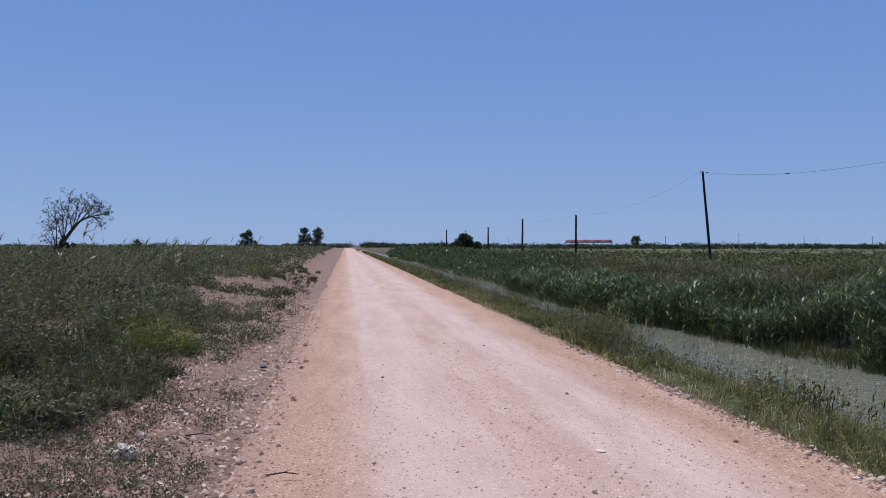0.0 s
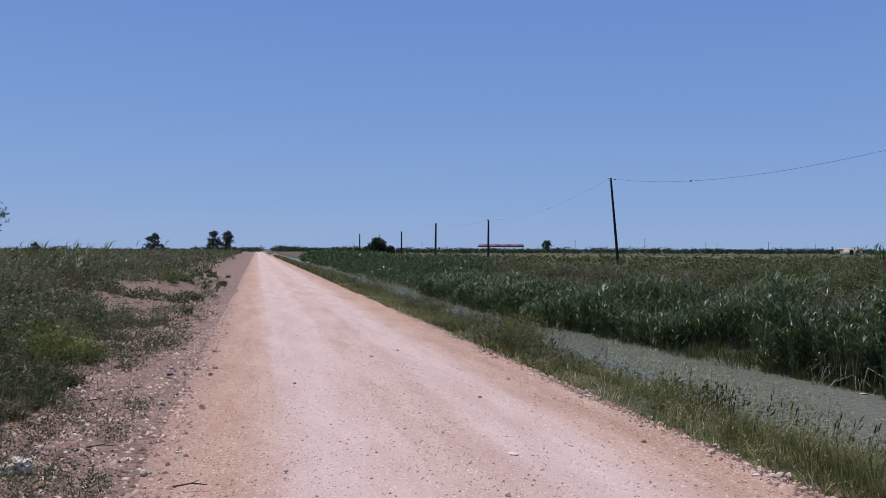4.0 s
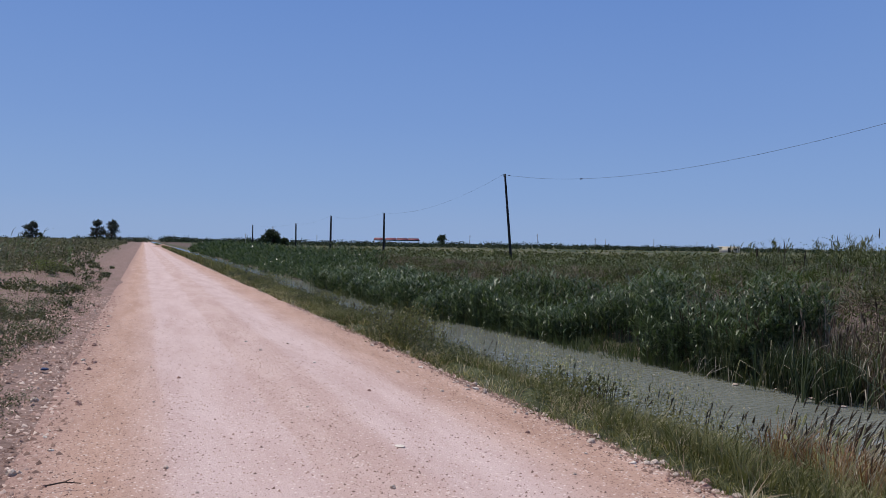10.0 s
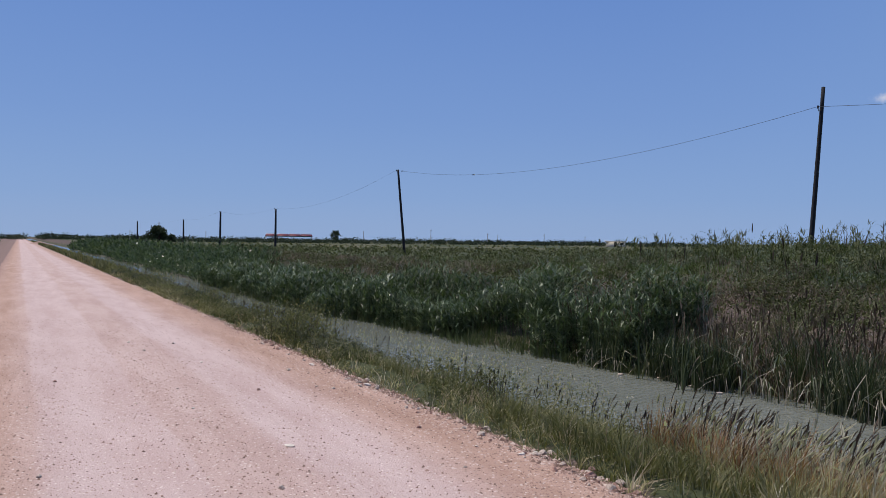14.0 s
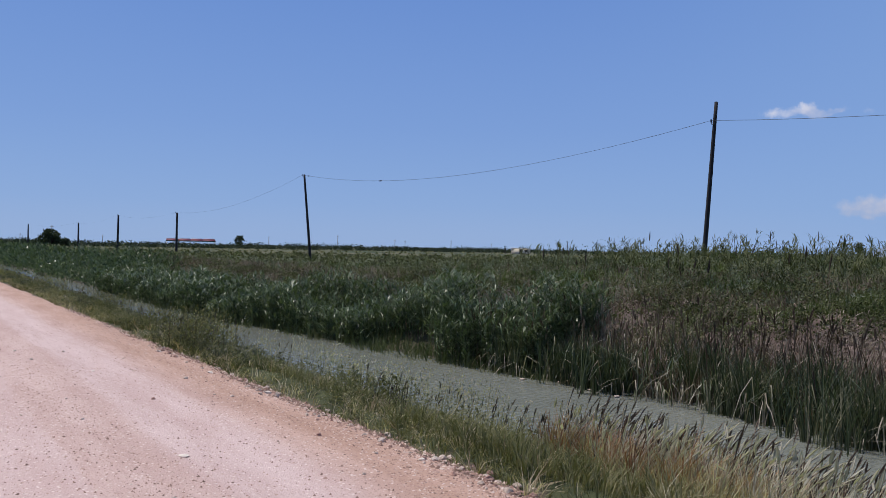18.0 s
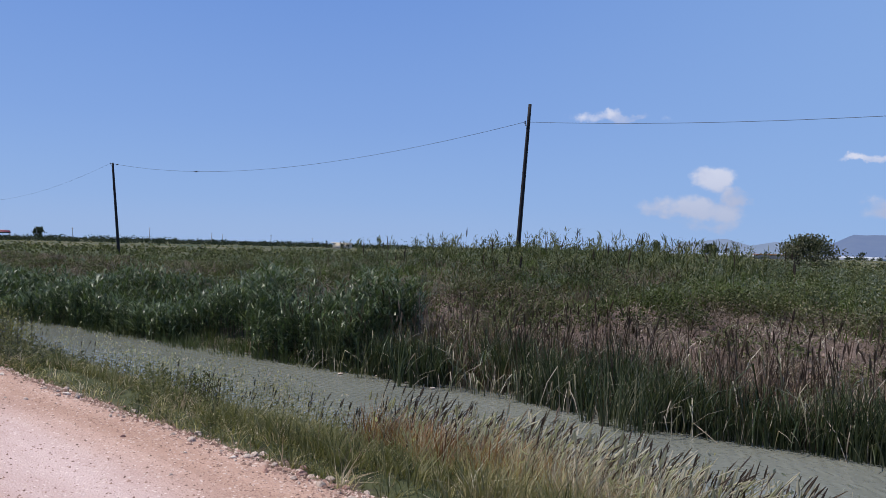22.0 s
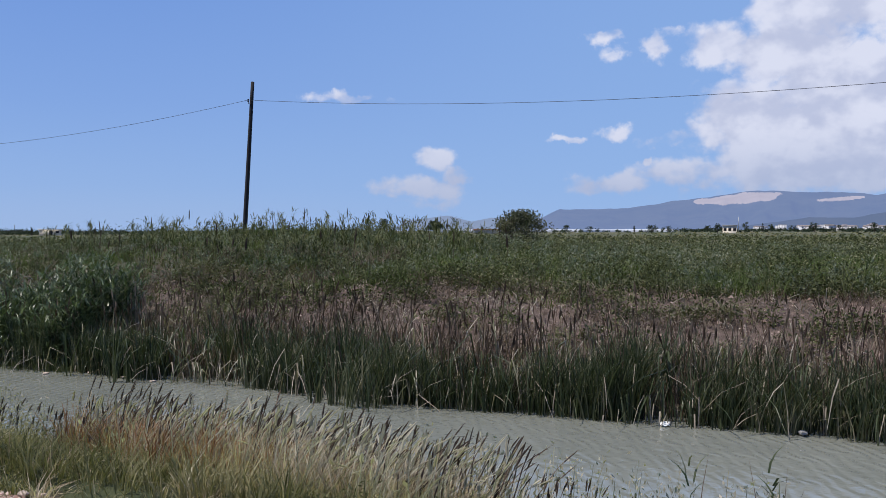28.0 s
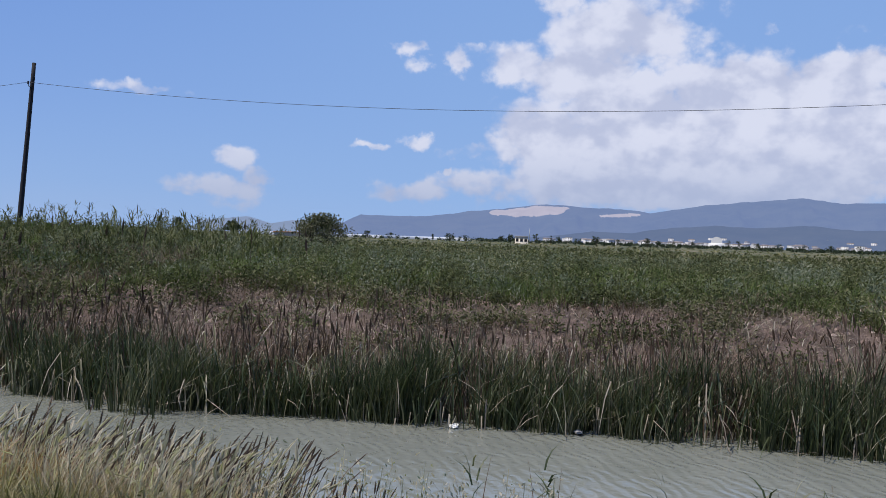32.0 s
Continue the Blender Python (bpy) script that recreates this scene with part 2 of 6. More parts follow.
def ground_material():
    M = Mat("soil_and_field")
    x, y, z = M.axes()
    n1, n2, n3 = M.noise(0.35, 5, 0.6), M.noise(2.6, 5, 0.65), M.noise(22, 4, 0.7)
    # pale dusty soil by the road
    soil = M.mix(M.ramp(n2, 0.3, 0.7), (0.16, 0.103, 0.084), (0.26, 0.172, 0.142))
    soil = M.mix(M.ramp(n3, 0.45, 0.8), soil, (0.4, 0.29, 0.245))
    # bank soil, reddish with dead straw
    red = M.mix(M.ramp(n2, 0.3, 0.7), (0.055, 0.04, 0.032), (0.15, 0.108, 0.088))
    red = M.mix(M.ramp(n3, 0.5, 0.8), red, (0.27, 0.205, 0.17))
    # turf under the weeds and the far fields
    turf = M.mix(M.ramp(n2, 0.3, 0.7), (0.04, 0.05, 0.024), (0.09, 0.095, 0.045))
    far = M.mix(M.ramp(M.noise(0.035, 4, 0.6, (0.35, 1, 1)), 0.4, 0.62), (0.045, 0.058, 0.028), (0.17, 0.142, 0.085))
    far = M.mix(M.ramp(n1, 0.35, 0.65, 0.0, 0.45), far, (0.07, 0.085, 0.04))
    mud = M.mix(M.ramp(n2, 0.3, 0.7), (0.07, 0.06, 0.045), (0.12, 0.105, 0.075))
    wob = M.math("MULTIPLY", M.math("SUBTRACT", n1, 0.5), 3.0)
    xw = M.math("ADD", x, wob)
    xs = M.math("ADD", x, M.math("MULTIPLY", M.math("SUBTRACT", n2, 0.5), 0.7))
    c = M.mix(M.ramp(xs, 3.6, 3.85), soil, turf)
    left = M.math("SUBTRACT", 1.0, M.ramp(xw, -3.2, -1.7))
    c = M.mix(M.math("MULTIPLY", left, M.ramp(n2, 0.5, 0.68)), c, turf)
    c = M.mix(M.ramp(xw, 9.5, 11.5), c, red)
    c = M.mix(M.ramp(xw, 15.6, 17.6), c, turf)
    c = M.mix(M.ramp(xw, 30, 60), c, far)
    c = M.mix(M.math("SUBTRACT", 1.0, M.ramp(xw, -60, -25)), c, far)
    c = M.mix(M.ramp(z, -0.62, -0.8, 0.0, 1.0), c, mud)
    M.bump(M.math("ADD", M.math("MULTIPLY", n2, 0.5), n3), 0.7, 0.04)
    return M.done(c, 0.95, 0.15)


def road_material():
    M = Mat("crushed_stone_road")
    x, y, z = M.axes()
    n0 = M.noise(0.5, 4, 0.6, (1, 0.25, 1))
    n1, n2, n3 = M.noise(2.4, 5, 0.65, (1, 0.16, 1)), M.noise(30, 4, 0.7), M.noise(110, 3, 0.7)
    xw = M.math("ADD", x, M.math("MULTIPLY", M.math("SUBTRACT", n0, 0.5), 0.5))
    base = M.mix(M.ramp(n1, 0.3, 0.7), (0.395, 0.243, 0.178), (0.495, 0.322, 0.246))
    pale = M.mix(M.ramp(n1, 0.3, 0.7), (0.5, 0.355, 0.315), (0.59, 0.445, 0.405))
    # two packed wheel tracks, paler and pinker
    t1 = M.ramp(M.math("ABSOLUTE", M.math("SUBTRACT", xw, 0.72)), 0.66, 0.4)
    t2 = M.ramp(M.math("ABSOLUTE", M.math("SUBTRACT", xw, 2.25)), 0.7, 0.25)
    mid = M.math("MULTIPLY", M.ramp(M.math("ABSOLUTE", M.math("SUBTRACT", xw, 1.45)), 1.75, 1.0), 0.7)
    track = M.math("MAXIMUM", M.math("MAXIMUM", t1, t2), mid)
    c = M.mix(track, base, pale)
    # loose grit: dark and pale specks
    loose = M.math("SUBTRACT", 1.0, M.math("MULTIPLY", track, 0.6))
    v = M.cells(62)
    c = M.mix(M.math("MULTIPLY", M.ramp(v.outputs["Distance"], 0.34, 0.12), M.math("MULTIPLY", M.ramp(v.outputs["Color"], 0.4, 0.6), loose)), c, (0.19, 0.11, 0.085))
    big = M.cells(26)
    c = M.mix(M.math("MULTIPLY", M.ramp(big.outputs["Distance"], 0.42, 0.2), M.math("MULTIPLY", M.ramp(big.outputs["Color"], 0.52, 0.66), M.math("MULTIPLY", loose, 0.45))), c, (0.24, 0.145, 0.12))
    chip = M.cells(34)
    c = M.mix(M.math("MULTIPLY", M.ramp(chip.outputs["Distance"], 0.4, 0.2), M.math("MULTIPLY", M.ramp(chip.outputs["Color"], 0.6, 0.7), 0.8)), c, (0.74, 0.62, 0.55))
    c = M.mix(M.math("MULTIPLY", M.ramp(n2, 0.6, 0.74), 0.75), c, (0.72, 0.6, 0.53))
    c = M.mix(M.math("MULTIPLY", M.ramp(n3, 0.55, 0.72), 0.55), c, (0.24, 0.145, 0.115))
    # greyer, stonier shoulder beside the weeds
    edge = M.ramp(xw, -0.25, -1.15)
    grey = M.mix(M.ramp(n2, 0.35, 0.65), (0.22, 0.13, 0.108), (0.38, 0.25, 0.21))
    c = M.mix(edge, c, grey)
    M.bump(M.math("ADD", M.math("MULTIPLY", n2, 1.0), M.math("ADD", M.math("MULTIPLY", n3, 0.5), M.math("MULTIPLY", v.outputs["Distance"], -0.6))), 0.55, 0.02)
    return M.done(c, 0.95, 0.15)


def water_material():
    M = Mat("silty_canal_water")
    n1 = M.noise(0.7, 4, 0.6)
    c = M.mix(M.ramp(n1, 0.3, 0.7), (0.18, 0.187, 0.16), (0.212, 0.219, 0.188))
    w = M.n("ShaderNodeTexWave")
    w.wave_profile = "SIN"
    w.inputs["Scale"].default_value, w.inputs["Distortion"].default_value = 1.9, 8.0
    w.inputs["Detail"].default_value, w.inputs["Detail Scale"].default_value = 3.0, 1.4
    mp = M.n("ShaderNodeMapping")
    mp.inputs["Rotation"].default_value = (0, 0, radians(62))
    M.put(M.place(), mp.inputs[0])
    M.put(mp.outputs[0], w.inputs["Vector"])
    small = M.noise(3.5, 3, 0.5, (1, 0.6, 1))
    M.bump(M.math("ADD", M.math("MULTIPLY", w.outputs["Fac"], 1.0), M.math("MULTIPLY", small, 1.0)), 0.12, 0.05)
    return M.done(c, 0.06, 0.75)


def hazy_hill_material(name, haze, amount, colours):
    """Wooded hills far off, the haze of kilometres of bright air painted as glow."""
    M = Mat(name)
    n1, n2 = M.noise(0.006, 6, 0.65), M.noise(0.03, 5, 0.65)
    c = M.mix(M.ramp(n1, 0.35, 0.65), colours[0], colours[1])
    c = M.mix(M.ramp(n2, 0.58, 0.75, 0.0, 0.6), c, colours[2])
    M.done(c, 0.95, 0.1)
    # emission lays the haze colour over the hillside
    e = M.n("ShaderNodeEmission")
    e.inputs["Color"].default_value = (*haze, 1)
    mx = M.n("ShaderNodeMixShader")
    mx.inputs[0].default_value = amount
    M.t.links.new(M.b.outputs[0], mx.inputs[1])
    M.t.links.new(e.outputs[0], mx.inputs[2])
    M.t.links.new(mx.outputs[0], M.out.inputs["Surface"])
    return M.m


GROUND, ROAD, WATER = ground_material(), road_material(), water_material()
# haze colours painted on as glow, paler for the farthest range
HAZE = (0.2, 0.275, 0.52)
HILL_FAR = hazy_hill_material("distant_hills", (0.27, 0.35, 0.55), 0.8, ((0.05, 0.07, 0.05), (0.09, 0.1, 0.07), (0.15, 0.14, 0.1)))
HILL_NEAR = hazy_hill_material("wooded_hills", HAZE, 0.73, ((0.04, 0.055, 0.035), (0.08, 0.09, 0.055), (0.16, 0.14, 0.1)))
HILL_FOOT = hazy_hill_material("wooded_foothills", (0.15, 0.205, 0.38), 0.72, ((0.035, 0.05, 0.03), (0.07, 0.08, 0.05), (0.17, 0.15, 0.11)))
QUARRY = hazy_hill_material("hazed_quarried_rock", (0.43, 0.43, 0.57), 0.82, ((0.36, 0.3, 0.28), (0.5, 0.43, 0.41), (0.28, 0.24, 0.23)))
WEED = leafy("weed_leaves", [(0.025, 0.029, 0.016), (0.064, 0.069, 0.039), (0.106, 0.109, 0.064), (0.16, 0.154, 0.1), (0.32, 0.285, 0.215)], translucent=0.25, dry=(0.17, 0.135, 0.1))
CRESTWEED = leafy("embankment_leaves", [(0.02, 0.024, 0.01), (0.053, 0.06, 0.022), (0.094, 0.101, 0.039), (0.148, 0.148, 0.068), (0.3, 0.285, 0.18)], patch=0.5, translucent=0.22, dry=(0.12, 0.1, 0.068), fresh=(0.11, 0.135, 0.04))
BROWNWEED = leafy("withered_weeds", [(0.05, 0.038, 0.028), (0.12, 0.09, 0.065), (0.2, 0.155, 0.115), (0.32, 0.26, 0.2)], translucent=0.2)
WEED_PALE = leafy("pale_weed_leaves", [(0.07, 0.085, 0.055), (0.16, 0.175, 0.12), (0.32, 0.32, 0.25)])
FENNEL = leafy("yellow_green_leaves", [(0.08, 0.1, 0.025), (0.15, 0.17, 0.045), (0.27, 0.27, 0.08)])
GRASS = leafy("verge_grass", [(0.03, 0.033, 0.014), (0.115, 0.115, 0.045), (0.21, 0.195, 0.085), (0.42, 0.36, 0.21)], translucent=0.25, dry=(0.31, 0.245, 0.14), fresh=(0.145, 0.152, 0.06))
CRESTGRASS = leafy("meadow_grass", [(0.028, 0.038, 0.015), (0.058, 0.076, 0.027), (0.09, 0.106, 0.042), (0.18, 0.17, 0.095)], translucent=0.22, dry=(0.13, 0.105, 0.065))
FRESHGRASS = leafy("fresh_grass", [(0.025, 0.036, 0.012), (0.062, 0.088, 0.022), (0.105, 0.135, 0.035), (0.16, 0.18, 0.06)], translucent=0.25)
STRAW = leafy("dry_straw", [(0.13, 0.088, 0.06), (0.31, 0.225, 0.15), (0.5, 0.405, 0.3), (0.68, 0.6, 0.49)], translucent=0.4)
AMBER = leafy("amber_stems", [(0.09, 0.038, 0.02), (0.24, 0.105, 0.05), (0.4, 0.22, 0.11), (0.58, 0.45, 0.3)], translucent=0.3)
DEADLEAF = leafy("bleached_dead_leaves", [(0.1, 0.078, 0.06), (0.2, 0.165, 0.13), (0.33, 0.285, 0.23), (0.48, 0.43, 0.36)], translucent=0.25)
RUST = leafy("rusty_dead_grass", [(0.03, 0.019, 0.014), (0.076, 0.048, 0.035), (0.135, 0.094, 0.07), (0.34, 0.275, 0.21)], translucent=0.25)
STALK = leafy("dark_seed_stalks", [(0.035, 0.024, 0.018), (0.08, 0.055, 0.04), (0.17, 0.12, 0.085)], translucent=0.15)
PLUME = leafy("pale_plumes", [(0.3, 0.26, 0.2), (0.45, 0.4, 0.32), (0.6, 0.55, 0.46)], translucent=0.4)
CATTAIL = leafy("cattail_leaves", [(0.01, 0.015, 0.008), (0.027, 0.04, 0.018), (0.052, 0.068, 0.031), (0.085, 0.095, 0.05), (0.3, 0.27, 0.19)], patch=0.3, translucent=0.25, rough=0.4)
# the palest reed step paints bright glints into some leaves
REED = leafy("reed_leaves", [(0.022, 0.034, 0.016), (0.05, 0.073, 0.034), (0.082, 0.112, 0.052), (0.12, 0.152, 0.075), (0.23, 0.255, 0.165)], patch=0.15, translucent=0.28, rough=0.35)
TREELEAF = leafy("tree_leaves", [(0.02, 0.03, 0.015), (0.035, 0.048, 0.022), (0.06, 0.072, 0.036)], translucent=0.2)
# grey foliage, which also paints haze onto the farther trees
GREYLEAF = leafy("grey_tree_leaves", [(0.03, 0.038, 0.032), (0.055, 0.064, 0.052), (0.09, 0.094, 0.078)], translucent=0.2)
HEDGE = leafy("orchard_leaves", [(0.016, 0.026, 0.014), (0.028, 0.042, 0.02), (0.05, 0.062, 0.03)], translucent=0.15)
BARK = plain("bark", (0.05, 0.038, 0.031), 0.9, 0.4, 6.0)
POLEWOOD = plain("tarred_pole_wood", (0.022, 0.02, 0.022), 0.85, 0.4, 5.0, relief=0.01)
WIRE = plain("weathered_wire", (0.05, 0.05, 0.055), 0.6, 0.15, metal=0.4)
STONE = plain("limestone", (0.48, 0.38, 0.31), 0.9, 0.3, 14.0, relief=0.01)
WHITESTONE = plain("white_limestone", (0.66, 0.57, 0.48), 0.9, 0.15, 16.0, relief=0.01)
PINKSTONE = plain("pink_gravel", (0.36, 0.22, 0.17), 0.9, 0.35, 18.0, relief=0.006)
REDROOF = plain("rusty_red_roof", (0.17, 0.035, 0.045), 0.6, 0.25, 0.4)
WHITEWALL = plain("whitewashed_wall", (0.75, 0.72, 0.68), 0.85, 0.08, 0.6)
# town walls and roofs muted in colour to paint in distant haze
TOWNWALL = plain("hazed_town_render", (0.58, 0.56, 0.55), 0.9, 0.12, 0.2)
TOWNROOF = plain("hazed_town_roof", (0.27, 0.23, 0.22), 0.9, 0.2, 0.4)
CREAMWALL = plain("cream_render", (0.6, 0.53, 0.42), 0.85, 0.12, 0.5)
CONCRETE = plain("grey_concrete", (0.32, 0.31, 0.3), 0.9, 0.2, 1.0)
DARKGAP = plain("dark_opening", (0.02, 0.02, 0.025), 0.7, 0.1)
FILM = plain("greenhouse_film", (0.46, 0.48, 0.52), 0.45, 0.08, 0.3, spec=0.5)
TILEROOF = plain("clay_tile_roof", (0.4, 0.19, 0.12), 0.85, 0.2, 1.0)
STEEL = plain("galvanised_steel", (0.4, 0.41, 0.42), 0.5, 0.15, metal=0.6)
PLASTIC = plain("faded_plastic", (0.8, 0.79, 0.75), 0.5, 0.08, 9.0)
BLUEPLASTIC = plain("blue_plastic", (0.015, 0.025, 0.07), 0.4, 0.2, 9.0)
GLASSINSUL = plain("dark_porcelain", (0.03, 0.025, 0.03), 0.25, 0.2, spec=0.6)


# ---------------------------------------------------------------- mesh helpers
rng = np.random.default_rng(11)


def mesh_data(name, V, F, material, smooth=False):
    """A mesh from arrays of vertices and of triangles or quads (or a list of such face arrays)."""
    V = np.asarray(V, dtype=np.float32)
    groups = F if isinstance(F, list) else [F]
    groups = [np.asarray(g, dtype=np.int32) for g in groups if len(g)]
    me = bpy.data.meshes.new(name)
    me.vertices.add(len(V))
    me.vertices.foreach_set("co", V.ravel())
    loops = np.concatenate([g.ravel() for g in groups])
    sizes = np.concatenate([np.full(len(g), g.shape[1]) for g in groups])
    me.loops.add(len(loops))
    me.loops.foreach_set("vertex_index", loops)
    me.polygons.add(len(sizes))
    me.polygons.foreach_set("loop_start", np.concatenate([[0], np.cumsum(sizes)[:-1]]).astype(np.int32))
    me.polygons.foreach_set("loop_total", sizes.astype(np.int32))
    me.update(calc_edges=True)
    me.validate()
    for m in material if isinstance(material, list) else [material]:
        me.materials.append(m)
    if smooth:
        me.polygons.foreach_set("use_smooth", np.ones(len(sizes), dtype=bool))
    return me


def part(name, shape, material, parent=None, label="", smooth=False, at=None):
    """Links (V, F) or a bmesh as ONE mesh object, under a thing or a part."""
    if isinstance(shape, bmesh.types.BMesh):
        me = bpy.data.meshes.new(name)
        shape.to_mesh(me)
        shape.free()
        me.materials.append(material)
        if smooth:
            me.polygons.foreach_set("use_smooth", np.ones(len(me.polygons), dtype=bool))
    else:
        me = mesh_data(name, shape[0], shape[1], material, smooth)
    ob = new(name, me)
    ob.parent = parent
    if at is not None:
        ob.location = at
    return tagged(ob, label)


def thing(name, at, label, category, group=""):
    ob = new(name)
    ob.location = at
    ob.empty_display_size = 0.3
    return tagged(ob, label, category, group)


def join(shapes):
    """Joins several (V, F), F all quads or all triangles, into one."""
    V, F, n = [], [], 0
    for v, f in shapes:
        V.append(np.asarray(v, dtype=np.float32))
        F.append(np.asarray(f) + n)
        n += len(v)
    return np.concatenate(V), np.concatenate(F)


def tube(P, R, sides=6):
    """A tapered tube along the points P with the radii R, closed at its end by a small cap ring."""
    P = np.asarray(P, dtype=float)
    R = np.broadcast_to(np.asarray(R, dtype=float), (len(P),))
    T = np.gradient(P, axis=0)
    T /= np.linalg.norm(T, axis=1)[:, None] + 1e-9
    ref = np.array([1.0, 0.2, 0.1]) if abs(T[:, 2]).mean() > 0.6 else np.array([0, 0, 1.0])
    A = np.cross(T, ref)
    A /= np.linalg.norm(A, axis=1)[:, None] + 1e-9
    B = np.cross(T, A)
    a = np.linspace(0, 2 * np.pi, sides, endpoint=False)
    ring = np.cos(a)[None, :, None] * A[:, None] + np.sin(a)[None, :, None] * B[:, None]
    V = (P[:, None] + ring * R[:, None, None]).reshape(-1, 3)
    V = np.concatenate([V, P[-1:] + T[-1:] * R[-1] * 0.3, P[:1]])
    F = []
    for i in range(len(P) - 1):
        for j in range(sides):
            k = (j + 1) % sides
            F.append((i * sides + j, i * sides + k, (i + 1) * sides + k, (i + 1) * sides + j))
    tip, root, top = len(V) - 2, len(V) - 1, (len(P) - 1) * sides
    for j in range(0, sides, 2):
        F.append((top + j, top + (j + 1) % sides, top + (j + 2) % sides, tip))
        F.append((root, (j + 2) % sides, (j + 1) % sides, j))
    return V, np.array(F)


def box(x0, x1, y0, y1, z0, z1):
    V = np.array([(x, y, z) for z in (z0, z1) for y in (y0, y1) for x in (x0, x1)], dtype=float)
    return V, np.array([(0, 2, 3, 1), (4, 5, 7, 6), (0, 1, 5, 4), (2, 6, 7, 3), (0, 4, 6, 2), (1, 3, 7, 5)])


def blades(P, h, w, bend, toward=None, segs=2, tip=0.12):
    """Grass blades: strips that rise from P and bow over, narrowing to the tip."""
    n = len(P)
    h, w, bend = (np.broadcast_to(v, (n,)).astype(float) for v in (h, w, bend))
    a = rng.uniform(0, 2 * np.pi, n) if toward is None else toward
    d = np.stack([np.cos(a), np.sin(a), 0 * a], 1)
    f = a + rng.uniform(0.6, 2.5, n)
    side = np.stack([np.cos(f), np.sin(f), 0 * f], 1)
    s = np.linspace(0, 1, segs + 1)
    C = P[:, None] + d[:, None] * (bend * h)[:, None, None] * (s ** 1.8)[None, :, None]
    C[:, :, 2] += h[:, None] * (s[None] - 0.35 * np.minimum(bend, 1.6)[:, None] * s[None] ** 2.2)
    k = (1 - (1 - tip) * s ** 1.6)
    k[0] = 0.7
    off = side[:, None] * (w[:, None] * k[None] * 0.5)[:, :, None]
    V = np.stack([C - off, C + off], 2).reshape(-1, 3)
    base = (np.arange(n) * (segs + 1) * 2)[:, None] + (np.arange(segs) * 2)[None]
    base = base.ravel()
    return V, np.stack([base, base + 1, base + 3, base + 2], 1)


def tufts(P, k, h, w, splay, drift=0.0, wind=-0.8, base=0.05, segs=3, tip=0.12, low=0.55):
    """Tussocks: k blades from each place, fanning outwards and blown a little towards the wind's heading."""
    n = len(P)
    who = np.repeat(np.arange(n), k)
    m = len(who)
    h, w, splay = (np.broadcast_to(v, (n,)).astype(float)[who] for v in (h, w, splay))
    a, out = rng.uniform(0, 2 * np.pi, m), np.sqrt(rng.random(m))
    R = P[who] + np.stack([np.cos(a), np.sin(a), 0 * a], 1) * (base * out)[:, None]
    blow = drift * rng.uniform(0.4, 1.4, m)
    ux, uy = splay * out * np.cos(a) + blow * math.cos(wind), splay * out * np.sin(a) + blow * math.sin(wind)
    return blades(R, h * rng.uniform(low, 1.05, m), w * rng.uniform(0.7, 1.3, m), np.hypot(ux, uy), np.arctan2(uy, ux), segs, tip)


def ribbon(C, wide, f):
    """Strips along the centre lines C (n, s, 3), of the widths wide (n, s), whose sides point along the heading f."""
    n, m = C.shape[:2]
    off = np.stack([np.cos(f), np.sin(f), 0 * f], 1)[:, None] * (wide * 0.5)[:, :, None]
    V = np.stack([C - off, C + off], 2).reshape(-1, 3)
    b = ((np.arange(n) * m * 2)[:, None] + (np.arange(m - 1) * 2)[None]).ravel()
    return V, np.stack([b, b + 1, b + 3, b + 2], 1)


def kinked(P, h, w, a, at_h=0.6, reach=0.45, drop=0.25):
    """Broken leaves: upright, then snapped over and hanging."""
    n = len(P)
    h, w, at_h, reach, drop = (np.broadcast_to(v, (n,)).astype(float) for v in (h, w, at_h, reach, drop))
    d = np.stack([np.cos(a), np.sin(a), 0 * a], 1)
    up = np.array([0, 0, 1.0])
    k = (h * at_h)[:, None]
    C = np.stack([P, P + up * k * 0.55 + d * k * 0.05, P + up * k + d * k * 0.16,
                  P + up * (k - (h * drop * 0.35)[:, None]) + d * (k * 0.16 + (h * reach * 0.55)[:, None]),
                  P + up * (k - (h * drop)[:, None]) + d * (k * 0.16 + (h * reach)[:, None])], 1)
    return ribbon(C, w[:, None] * np.array([0.8, 1, 1, 0.8, 0.25])[None], a + rng.uniform(0.7, 2.4, n))


def spikes(P, h, bend, a, thin, head, fat):
    """Grass in ear: thin stalks, and at each top a fat seed head of two crossed strips. Gives both apart."""
    n = len(P)
    h, bend, thin, head, fat = (np.broadcast_to(v, (n,)).astype(float) for v in (h, bend, thin, head, fat))
    d = np.stack([np.cos(a), np.sin(a), 0 * a], 1)

    def line(s):
        C = P[:, None] + d[:, None] * (bend * h)[:, None, None] * (s ** 1.9)[:, :, None]
        C[:, :, 2] += h[:, None] * (s - 0.3 * np.minimum(bend, 1.6)[:, None] * s ** 2.3)
        return C

    f = rng.uniform(0, 2 * np.pi, n)
    ones = np.ones((n, 1))
    stalk = ribbon(line(ones * np.array([[0, 0.45, 0.8, 1.0]])), thin[:, None] * np.array([[1.2, 1, 0.9, 0.8]]), f)
    top = 1 - head[:, None] * (1 - np.array([[0.0, 0.3, 0.7, 1.0]]))
    wide = fat[:, None] * np.array([[0.35, 1.0, 0.8, 0.15]])
    return stalk, join([ribbon(line(top), wide, f), ribbon(line(top), wide, f + 1.57)])


